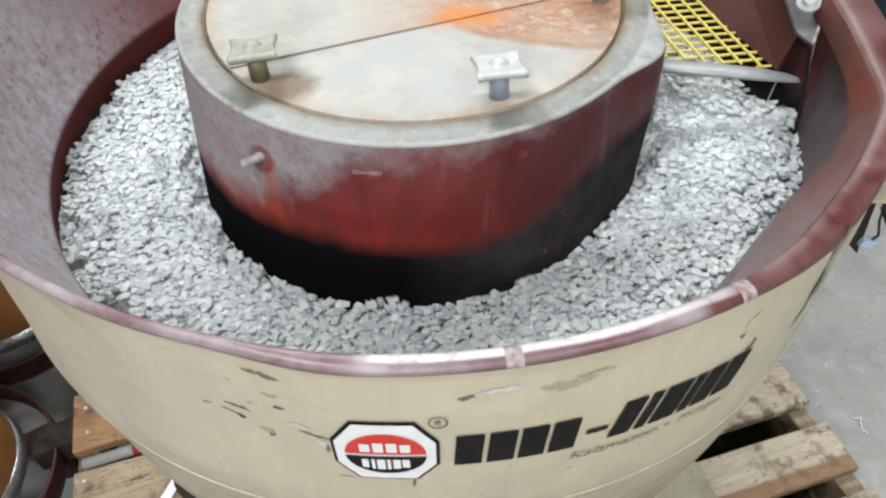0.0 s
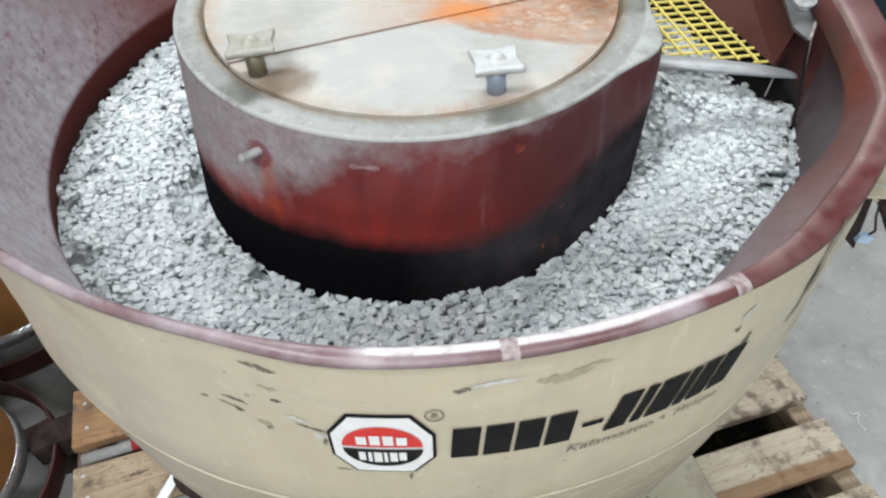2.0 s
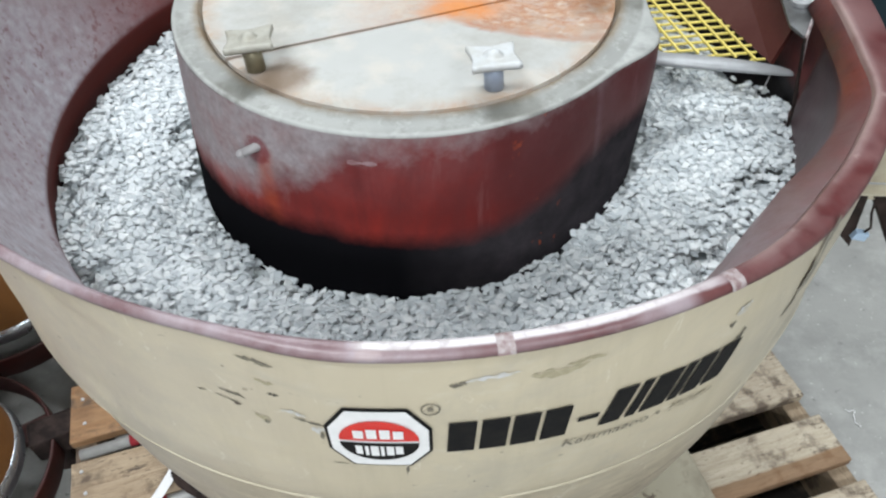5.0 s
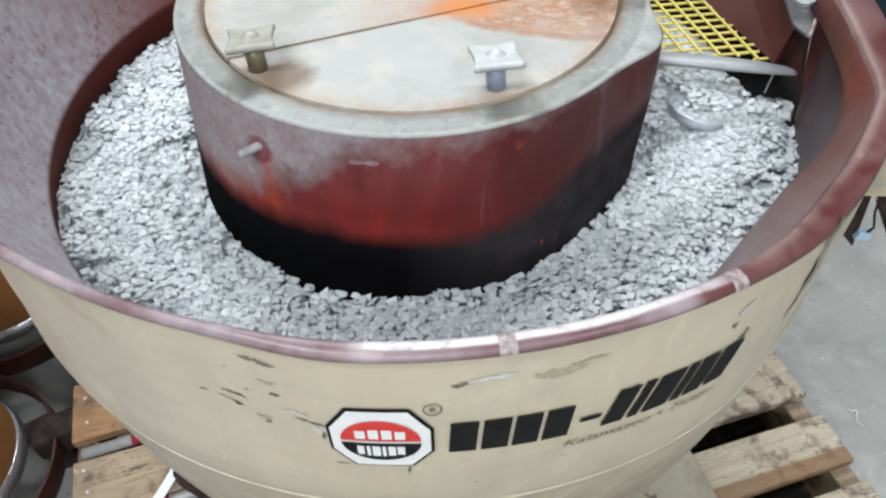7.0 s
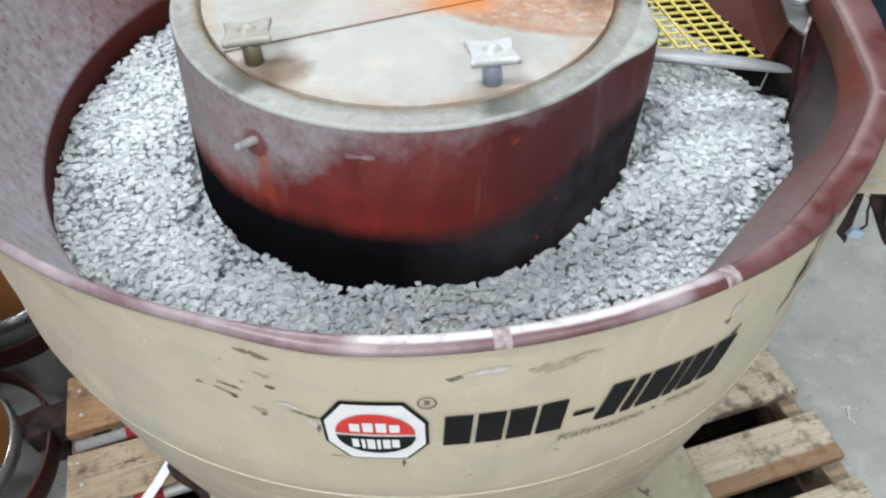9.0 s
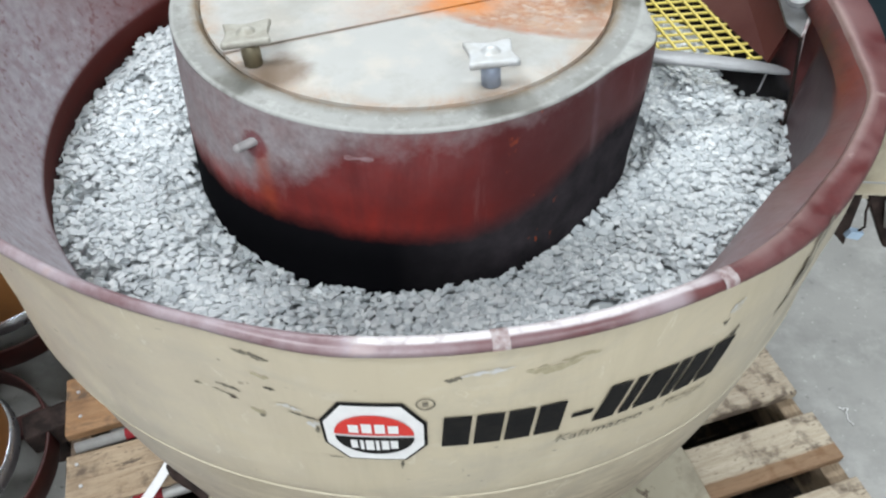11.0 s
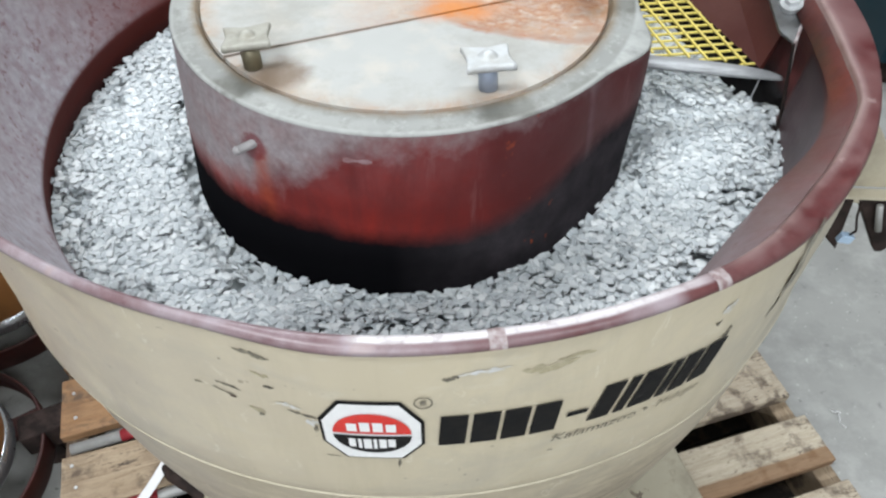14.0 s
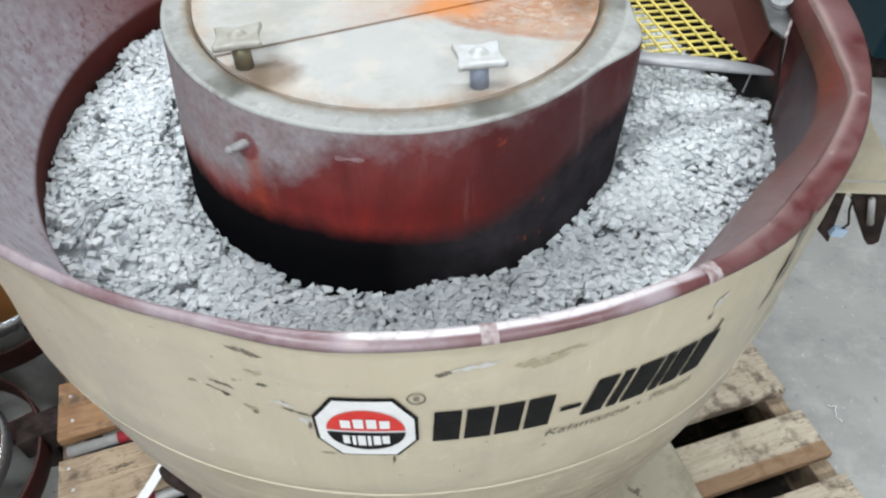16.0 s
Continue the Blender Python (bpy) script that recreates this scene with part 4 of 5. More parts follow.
def knob_mesh():
    """A square knob plate with hollow sides, raised corners and a domed middle."""
    me = bpy.data.meshes.get("knob")
    if me:
        return me
    n, rings = 64, 16
    verts, faces = [], []

    def rad(a):
        c = max(abs(math.cos(a)), abs(math.sin(a)))
        sq = 1 / c
        return 0.0195 * (sq * 0.99 - 0.13 * (1 - ((sq - 1) / 0.4142)) * 1.0)
    for j in range(rings + 1):
        f = j / rings
        for i in range(n):
            a = 2 * pi * i / n
            r = f * (rad(a) * f ** 2 + 0.0185 * (1 - f ** 2)) if j else 0.00001
            corner = abs(math.sin(2 * a)) ** 2
            z = 0.0048 * max(0.0, 1 - (f / 0.40) ** 2) ** 0.75 + 0.0010 * corner * f ** 4 - 0.0006 * max(0.0, f - 0.93) / 0.07
            verts.append((r * math.cos(a), r * math.sin(a), z))
    base = len(verts)
    for k, dz in ((1.0, -0.0045), (0.9, -0.0062), (0.35, -0.0062), (0.30, -0.012)):
        for i in range(n):
            a = 2 * pi * i / n
            r = rad(a) * k
            verts.append((r * math.cos(a), r * math.sin(a), dz + 0.0008 * abs(math.sin(2 * a)) ** 2 * (k > 0.5)))
    for j in range(rings):
        for i in range(n):
            faces.append((j * n + i, j * n + (i + 1) % n, (j + 1) * n + (i + 1) % n, (j + 1) * n + i))
    start = rings * n
    for q in range(4):
        a0 = start if q == 0 else base + (q - 1) * n
        b0 = base + q * n
        for i in range(n):
            faces.append((a0 + i, a0 + (i + 1) % n, b0 + (i + 1) % n, b0 + i))
    faces.append(tuple(base + 3 * n + i for i in range(n))[::-1])
    me = mesh_from("knob", verts, faces)
    me.materials.append(M_KNOB)
    return me


def old_knob():
    me = knob_mesh().copy()
    me.name = "tarnished_knob"
    me.materials[0] = M_KNOB_OLD
    return me


def build_gate():
    """The separation deck: yellow screen, tube edge, gate strip and bracket."""
    deck = thing("separation_screen", "yellow expanded metal screen with grey edge inside the bowl", "screen")
    z0 = RIM - 0.115
    frame_lo, frame_hi = Vector((0.205, 0.018)), Vector((0.366, -0.018))
    du = (frame_hi - frame_lo).normalized()
    inside = lambda x, y: 0.232 < math.hypot(x, y) < 0.40 and 0.2 < x < 0.3625 - 0.28 * (y + 0.007) and (Vector((x, y)) - frame_lo).dot(Vector((-du.y, du.x))) > 0.0 and y < 0.30
    for fam, (dirn, step, half) in enumerate((((0.997, 0.074), 0.0129, 0.0011), ((0.20, -0.98), 0.0170, 0.0011))):
        dv = Vector(dirn).normalized()
        nv = Vector((-dv.y, dv.x))
        for k in range(-30, 40):
            pts = [nv * (k * step) + dv * (i * 0.004) for i in range(-120, 121)]
            segs, cur = [], []
            for p in pts:
                if inside(p.x, p.y):
                    cur.append(p)
                elif cur:
                    segs.append(cur)
                    cur = []
            for s in segs:
                if len(s) < 3:
                    continue
                a, b_ = s[0], s[-1]
                mid = (a + b_) / 2
                m = pose(mid.x, mid.y, z0 + 0.0022 * fam, 0, 0, math.degrees(math.atan2(dv.y, dv.x)))
                part("strand", boxed((b_ - a).length, half * 2.0, 0.0020, m), M_YELLOW, deck)
    bm = bmesh.new()
    pa, pb = Vector((0.200, -0.009, RIM - 0.106)), Vector((0.376, -0.0490, RIM - 0.106))
    n = 14
    d = (pb - pa).normalized()
    side = Vector((-d.y, d.x, 0))
    prof = [(-0.0060, -0.0030), (-0.0066, 0.0000), (-0.0050, 0.0026), (-0.0015, 0.0036), (0.0110, 0.0036), (0.0140, 0.0024), (0.0140, -0.0010), (-0.0030, -0.0036)]
    rows = []
    for f, k in ((0.0, 0.9), (0.6, 0.9), (0.8, 0.8), (0.93, 0.6), (0.98, 0.42), (1.0, 0.25)):
        c = pa.lerp(pb, f)
        rows.append([bm.verts.new(c + side * (u * k) + Vector((0, 0, w * k - 0.004 * (1 - k)))) for u, w in prof])
    for p, q in zip(rows, rows[1:]):
        for i in range(len(prof)):
            j = (i + 1) % len(prof)
            bm.faces.new((p[i], p[j], q[j], q[i]))
    bm.faces.new(rows[0])
    bm.faces.new(rows[-1])
    part("edge_tube", bm, M_BAR, deck, "rounded dull grey metal edge", True)
    bm = bmesh.new()
    quad = [(0.368, -0.014, RIM - 0.119), (0.3165, 0.170, RIM - 0.119), (0.362, 0.178, RIM - 0.055), (0.3935, 0.004, RIM - 0.062)]
    a4 = [bm.verts.new(p) for p in quad]
    b4 = [bm.verts.new((p[0] + 0.004, p[1] + 0.001, p[2] - 0.004)) for p in quad]
    bm.faces.new(a4)
    bm.faces.new(b4[::-1])
    for i in range(4):
        bm.faces.new((a4[i], b4[i], b4[(i + 1) % 4], a4[(i + 1) % 4]))
    part("side_panel", bm, M_MAUVE, deck, "sloping rubbed maroon side panel")
    # gate: strip and bracket on the bowl's flank
    gate = thing("gate_bracket", "grey steel bracket with hex bolt over the bowl's gate", "bracket")
    bm = bmesh.new()
    top = [(0.352, 0.030, RIM - 0.030), (0.396, 0.012, RIM - 0.030), (0.392, -0.020, RIM - 0.045), (0.3685, -0.056, RIM - 0.064), (0.3595, -0.036, RIM - 0.062)]
    up = [bm.verts.new(p) for p in top]
    dn = [bm.verts.new((p[0] + 0.003, p[1] + 0.003, p[2] - 0.005)) for p in top]
    bm.faces.new(up)
    bm.faces.new(dn[::-1])
    for i in range(5):
        j = (i + 1) % 5
        bm.faces.new((up[i], dn[i], dn[j], up[j]))
    bmesh.ops.bevel(bm, geom=list(bm.edges), offset=0.0012, segments=1, affect='EDGES')
    part("plate", bm, M_BRACKET, gate, "bare steel plate")
    bm = bmesh.new()
    nrm = Vector((-0.25, -0.35, 0.9)).normalized()
    c = Vector((0.3735, -0.016, RIM - 0.043))
    rod(bm, c - nrm * 0.004, c + nrm * 0.002, 0.0115, 24)
    rod(bm, c + nrm * 0.002, c + nrm * 0.008, 0.0075, 6)
    part("bolt", bm, M_ALU, gate, "hex bolt with washer")
    bm = bmesh.new()
    e = [(0.3665, -0.0575, RIM - 0.062), (0.3715, -0.064, RIM - 0.10), (0.3745, -0.071, RIM - 0.13), (0.3745, -0.080, RIM - 0.165)]
    for a, b_ in zip(e, e[1:]):
        rod(bm, a, b_, 0.0017, 8)
    part("edge_strip", bm, M_DARK, gate, "dark worn gate edge strip")
    bm = bmesh.new()
    e = [(0.3960, 0.010, RIM - 0.029), (0.3905, -0.018, RIM - 0.042), (0.3680, -0.0568, RIM - 0.0605), (0.3710, -0.0632, RIM - 0.096)]
    for a, b_ in zip(e, e[1:]):
        rod(bm, a, b_, 0.0016, 8)
    part("worn_edge", bm, M_PALE_TICK, gate, "pale chipped edge")
    bm = bmesh.new()
    rod(bm, (0.3560, -0.042, RIM - 0.112), (0.3515, -0.047, RIM - 0.132), 0.0008, 6)
    part("wire", bm, M_ALU, gate, "short bright wire end")
    return deck




def build_chute():
    """Cream discharge housing on the bowl's outside, with clips hanging under its flange."""
    ch = thing("discharge_housing", "cream painted discharge housing bolted to the bowl's outside", "machine housing")
    bm = bmesh.new()
    face = [(0.424, -0.128, RIM - 0.184), (0.62, -0.150, RIM - 0.184), (0.62, -0.150, RIM - 0.178), (0.497, -0.1362, RIM - 0.178), (0.464, -0.1325, RIM - 0.1384), (0.432, -0.1289, RIM - 0.0988), (0.424, -0.128, RIM - 0.092)]
    f = [bm.verts.new(p) for p in face]
    b_ = [bm.verts.new((p[0] + 0.003, p[1] + 0.03, p[2])) for p in face]
    bm.faces.new(f)
    bm.faces.new(b_[::-1])
    for i in range(len(f)):
        j = (i + 1) % len(f)
        bm.faces.new((f[i], b_[i], b_[j], f[j]))
    bmesh.ops.bevel(bm, geom=list(bm.edges), offset=0.002, segments=1, affect='EDGES')
    paint = worn("dusty_cream_paint", (0.45, 0.405, 0.31), (0.25, 0.215, 0.16), 0.5, 0.0, 22, 0.7)
    part("body", bm, paint, ch, "cream sheet metal body")
    part("flange", boxed(0.20, 0.016, 0.007, pose(0.527, -0.149, RIM - 0.1865, 0, 0, -6.4), 0.0015), paint, ch, "rolled cream lower flange")
    for pts in ([(0.4290, -0.1466, -0.1840), (0.4405, -0.1478, -0.1840), (0.4513, -0.1491, -0.2586), (0.4347, -0.1472, -0.2416)],
                [(0.4437, -0.1482, -0.1840), (0.4850, -0.1530, -0.1840), (0.5030, -0.1546, -0.2540), (0.4985, -0.1543, -0.2590), (0.4925, -0.1537, -0.2590)]):
        bm = bmesh.new()
        f = [bm.verts.new((x, y, RIM + z)) for x, y, z in pts]
        b_ = [bm.verts.new((x, y + 0.010, RIM + z)) for x, y, z in pts]
        bm.faces.new(f)
        bm.faces.new(b_[::-1])
        for i in range(len(f)):
            j = (i + 1) % len(f)
            bm.faces.new((f[i], b_[i], b_[j], f[j]))
        bmesh.ops.bevel(bm, geom=list(bm.edges), offset=0.001, segments=1, affect='EDGES')
        part("clip", bm, M_DARK, ch, "dark greasy hanging clip")
    part("pin", rod(bmesh.new(), (0.4631, -0.1560, RIM - 0.186), (0.4763, -0.1575, RIM - 0.220), 0.0034, 12), M_GREYROD, ch, "grey steel pin in the clip", True)
    part("clip_pad", boxed(0.016, 0.008, 0.010, pose(0.4525, -0.1500, RIM - 0.2385, 0, 15, 0), 0.001), M_BLUE, ch, "pale blue plastic pad")
    bm = bmesh.new()
    e = [(0.4480, -0.1490, RIM - 0.186), (0.4520, -0.1495, RIM - 0.207), (0.4600, -0.1503, RIM - 0.228), (0.4530, -0.1500, RIM - 0.2400)]
    for a, c in zip(e, e[1:]):
        rod(bm, a, c, 0.0013, 8)
    part("hook", bm, M_DARK, ch, "bent wire hook")
    return ch


# ---------------------------------------------------------------- pallet and floor things
PAL = 14.5


def uv(u, v, z, turn=0.0):
    c, s = math.cos(radians(PAL)), math.sin(radians(PAL))
    return pose(u * c - v * s, u * s + v * c, z, 0, 0, PAL + turn)


def plank(length, width, thick, seed):
    """A board along x with slightly uneven edges."""
    rnd = random.Random(seed)
    bm = bmesh.new()
    n = 8
    rows = []
    for i in range(n + 1):
        x = -length / 2 + length * i / n
        w0, w1 = width / 2 + rnd.uniform(-0.0012, 0.0012), width / 2 + rnd.uniform(-0.0012, 0.0012)
        dz = rnd.uniform(-0.0006, 0.0006)
        c = 0.0018
        rows.append([bm.verts.new(p) for p in ((x, -w0, -thick / 2), (x, -w0, thick / 2 - c + dz), (x, -w0 + c, thick / 2 + dz), (x, w1 - c, thick / 2 + dz), (x, w1, thick / 2 - c + dz), (x, w1, -thick / 2))])
    for p, q in zip(rows, rows[1:]):
        for i in range(6):
            j = (i + 1) % 6
            bm.faces.new((p[i], p[j], q[j], q[i]))
    bm.faces.new(rows[0])
    bm.faces.new(rows[-1])
    return bm


def build_pallet():
    pal = thing("pallet", "worn stained softwood pallet under the finishing machine", "pallet")
    u0, u1 = -0.595, 0.624
    um, ul = (u0 + u1) / 2, u1 - u0
    for i, (a, b_) in enumerate(((0.44, 0.345), (0.335, 0.245), (0.222, 0.110), (0.069, -0.030), (-0.066, -0.184), (-0.223, -0.310), (-0.345, -0.440), (-0.475, -0.575))):
        o = part("deck_board", plank(ul + (0.004 * ((i * 7) % 3) - 0.004), a - b_, 0.019, i), M_WOOD_WANE if i == 5 else M_WOOD_STAIN_SHADE if i == 3 else M_WOOD if i not in (2, 1) else M_WOOD_RED, pal)
        o.matrix_basis = uv(um, (a + b_) / 2, 0.130 - 0.0095)
    # the darker stained wood puts the gaps' shade into the stringers' colour
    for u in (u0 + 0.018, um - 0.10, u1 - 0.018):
        o = part("stringer", plank(1.012, 0.034, 0.089, int(u * 100)), M_WOOD_STAIN_SHADE, pal)
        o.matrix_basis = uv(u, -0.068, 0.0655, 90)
    # near-black boards set close, painting the shade under the deck gaps
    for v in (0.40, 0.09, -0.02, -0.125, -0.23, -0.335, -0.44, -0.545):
        o = part("bottom_board", plank(ul, 0.10, 0.019, int(v * 50)), M_WOOD_SHADE, pal)
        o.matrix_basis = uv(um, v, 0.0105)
    for u in (u0 + 0.022,):
        for v in (-0.245, -0.287, 0.05, 0.01, 0.19, 0.14, -0.37, -0.41):
            o = part("nail", rod(bmesh.new(), (0, 0, 0), (0, 0, 0.0016), 0.0030, 8), M_ALU, pal)
            o.matrix_basis = uv(u + 0.004 * math.sin(v * 90), v, 0.1298)
    return pal


def build_pallet_clutter():
    """Conduit pieces with red tape in the gaps, a white strap and a dark hose."""
    for u, v, l, turn in ((-0.43, 0.088, 0.30, 2.0), (-0.42, -0.040, 0.34, 1.0)):
        c = thing("conduit", "thin grey conduit with dark red tape lying in a pallet gap", "conduit", "conduits", at=uv(u, v, 0.126, turn))
        part("tube", rod(bmesh.new(), (-l / 2, 0, 0), (l / 2, 0, 0), 0.0095, 14), M_GREYROD, c, "", True)
        for x in (-0.07, 0.02):
            part("tape", rod(bmesh.new(), (x, 0, 0), (x + 0.045, 0, 0), 0.0104, 14), M_REDTAPE, c, "dark red tape wrap", True)
    s = thing("strap_end", "loose white plastic strap end by the pallet", "strap", at=pose(-0.418, -0.137, 0.152, 0, 0, 60))
    bm = bmesh.new()
    rows = []
    for i in range(9):
        x = -0.055 + 0.0138 * i
        z = 0.03 * (i / 8) ** 2
        rows.append([bm.verts.new((x, y, z)) for y in (-0.008, 0.008)] + [bm.verts.new((x, y, z - 0.001)) for y in (0.008, -0.008)])
    for p, q in zip(rows, rows[1:]):
        for i in range(4):
            bm.faces.new((p[i], p[(i + 1) % 4], q[(i + 1) % 4], q[i]))
    part("band", bm, M_STRAP, s)
    h = thing("hose", "dark rubber hose curled by the machine base", "hose")
    bm = bmesh.new()
    pts = [Vector((-0.405 + 0.0155 * k, -0.118 - 0.0125 * k - 0.004 * math.sin(k * 1.3), 0.156 + 0.006 * math.sin(k))) for k in range(9)]
    rows = []
    for k, p in enumerate(pts):
        d = (pts[min(k + 1, 8)] - pts[max(k - 1, 0)]).normalized()
        side = d.cross(Vector((0, 0, 1))).normalized()
        up = side.cross(d)
        rows.append([bm.verts.new(p + 0.012 * (side * math.cos(pi * q / 6) + up * math.sin(pi * q / 6))) for q in range(12)])
    for p, q in zip(rows, rows[1:]):
        for k in range(12):
            bm.faces.new((p[k], p[(k + 1) % 12], q[(k + 1) % 12], q[k]))
    bm.faces.new(rows[0])
    bm.faces.new(rows[-1])
    part("tube", bm, M_DARK, h, "", True)
    t = thing("string_scrap", "tangled scrap of white string on the concrete floor", "string")
    bm = bmesh.new()
    pts = [Vector((0.800 + x * 0.6, -0.006 + y * 0.6, 0.003)) for x, y in ((-0.014, 0.030), (-0.004, 0.020), (0.004, 0.026), (0.014, 0.022), (0.004, 0.012), (0.001, -0.004), (-0.004, -0.016), (0.003, -0.024), (0.010, -0.030), (0.004, -0.034))]
    for a, b_ in zip(pts, pts[1:]):
        rod(bm, a, b_, 0.0008, 6)
    part("thread", bm, M_STRAP, t)


def build_fibre_drums():
    def one():
        d = thing("fibre_drum", "brown fibreboard drum with zinc band on a red dolly", "drum", "fibre drums")
        part("body", lathe("fibre_body", lambda t: [(0.146, 0.135), (0.146, 0.55), (0.14, 0.556), (0.0, 0.556)], 72), M_FIBRE, d)
        part("bottom_band", lathe("bottom_band", lambda t: [(0.142, 0.118), (0.151, 0.120), (0.153, 0.126), (0.150, 0.132), (0.150, 0.148), (0.1462, 0.150)], 72), M_CHIME, d, "bright zinc bottom band")
        part("top_band", lathe("top_band", lambda t: [(0.1465, 0.535), (0.150, 0.538), (0.151, 0.556), (0.144, 0.560)], 72), M_CHIME, d, "bright zinc top band")
        return d

    def dolly():
        d = thing("drum_dolly", "oxide red round steel drum dolly with dark swivel castors", "dolly", "drum dollies")
        part("ring", lathe("dolly_ring", lambda t: [(0.1895, 0.072), (0.1935, 0.070), (0.195, 0.074), (0.195, 0.118), (0.1935, 0.122), (0.1895, 0.120), (0.1895, 0.072)], 72), M_DOLLY, d)
        part("crossbar", boxed(0.376, 0.04, 0.012, pose(0, 0, 0.106, 0, 0, 30)), M_DOLLY, d)
        part("crossbar", boxed(0.376, 0.04, 0.012, pose(0, 0, 0.1055, 0, 0, 120)), M_DOLLY, d)
        for a in (24, 114, 204, 294):
            m = pose(0, 0, 0, 0, 0, a)
            c = part("castor", boxed(0.090, 0.050, 0.055, m @ pose(0.198, 0, 0.097), 0.006), M_DARK, d, "dark greasy castor bracket")
            bm = bmesh.new()
            rod(bm, m @ Vector((0.185, -0.014, 0.032)), m @ Vector((0.185, 0.014, 0.032)), 0.031, 24)
            part("wheel", bm, M_DARK, c, "black castor wheel")
            part("fork", boxed(0.03, 0.040, 0.05, m @ pose(0.185, 0, 0.055), 0.003), M_DARK, c)
        return d
    a, b_ = one(), dolly()
    a.matrix_basis, b_.matrix_basis = pose(-0.826, -0.090, 0, 0, 0, 0), pose(-0.826, -0.085, 0, 0, 0, 0)
    copy_thing(a, pose(-0.846, 0.315, 0, 0, 0, 40))
    copy_thing(b_, pose(-0.850, 0.318, 0, 0, 0, 28))


def build_background():
    c = thing("machine_cabinet", "dark teal painted machine cabinet standing on the floor", "cabinet", at=pose(1.95, 1.55, 0, 0, 0, -8))
    part("body", boxed(1.1, 1.2, 1.5, pose(0, 0, 0.83), 0.01), M_TEAL, c)
    part("plinth", boxed(1.04, 1.14, 0.08, pose(0, 0, 0.04)), M_DARK, c)
    part("door", boxed(0.02, 0.9, 1.2, pose(-0.56, 0, 0.85), 0.004), M_TEAL, c)


# ---------------------------------------------------------------- the media: rolls inward on top, dives at the drum, comes up at the bowl
OMEGA = 11.0          # degrees a second round the drum


def top_z(r, t):
    """The media's surface relative to the rim."""
    s = (r - 0.235) / 0.14
    outer = -0.170 + 0.022 * math.cos(radians(t + 10))
    tt = (t + 180) % 360 - 180
    heap = 0.024 * math.exp(-((tt - 12) / 17.0) ** 2) * (1 - smooth01((r - 0.31) / 0.05))
    drop = 0.055 * smooth01((tt + 8) / 16) * smooth01((r - 0.314) / 0.045) * (1 - smooth01((tt - 50) / 30))
    inner = lerp(tt, (-180, -145, -120, -95, -72, -60, -50, -40, -30, -20, -10, 12, 40, 110, 180), (-0.197, -0.202, -0.200, -0.194, -0.190, -0.184, -0.176, -0.172, -0.178, -0.185, -0.1885, -0.1905, -0.191, -0.193, -0.196))
    return inner + s * (outer - inner) + 0.008 * math.sin(pi * min(1, max(0, s))) + heap - drop


def loop(ph, t):
    """Radius, height and tilt in the roll's section, ph from 0 to 1; the first half lies on top."""
    ph %= 1.0
    if ph < 0.5:
        f = ph / 0.5
        r = 0.362 - 0.112 * f
        turn = 0.0
        dip = 0.030 * max(0.0, 1 - f / 0.10) ** 2 + 0.030 * max(0.0, (f - 0.90) / 0.10) ** 2
        z = top_z(r, t) - dip
        turn = -70 * max(0.0, 1 - f / 0.12) + 70 * max(0.0, (f - 0.88) / 0.12)
    else:
        f = (ph - 0.5) / 0.5
        r = 0.250 + 0.112 * f
        z = top_z(r, t) - 0.030 - 0.030 * math.sin(pi * f)
        turn = 70 + 220 * f
    return r, z, turn


def stone(rnd, verts, faces, c, q, size):
    """One flat angular chip with cut corners."""
    n = rnd.choice((3, 3, 4, 4, 5))
    a0 = rnd.uniform(0, 6.28)
    th = size * rnd.uniform(0.16, 0.28)
    base = len(verts)
    ring = []
    for i in range(n):
        a = a0 + 2 * pi * i / n + rnd.uniform(-0.25, 0.25)
        k = size * rnd.uniform(0.75, 1.1)
        ring.append((k * math.cos(a), k * math.sin(a)))
    for k, z in ((0.80, -th), (1.0, -th * 0.45), (1.0, th * 0.45), (0.80, th)):
        for x, y in ring:
            verts.append(tuple(c + q @ Vector((x * k, y * k, z))))
    for j in range(3):
        for i in range(n):
            i2 = (i + 1) % n
            faces.append((base + j * n + i, base + j * n + i2, base + (j + 1) * n + i2, base + (j + 1) * n + i))
    faces.append(tuple(base + i for i in range(n))[::-1])
    faces.append(tuple(base + 3 * n + i for i in range(n)))


def any_turn(rnd, flat=1.0):
    ax = Vector((rnd.gauss(0, 1), rnd.gauss(0, 1), rnd.gauss(0, 0.4))).normalized()
    return Quaternion(ax, rnd.gauss(0, 0.40) * flat) @ Quaternion((0, 0, 1), rnd.uniform(0, 6.28))


MEDIA = {}


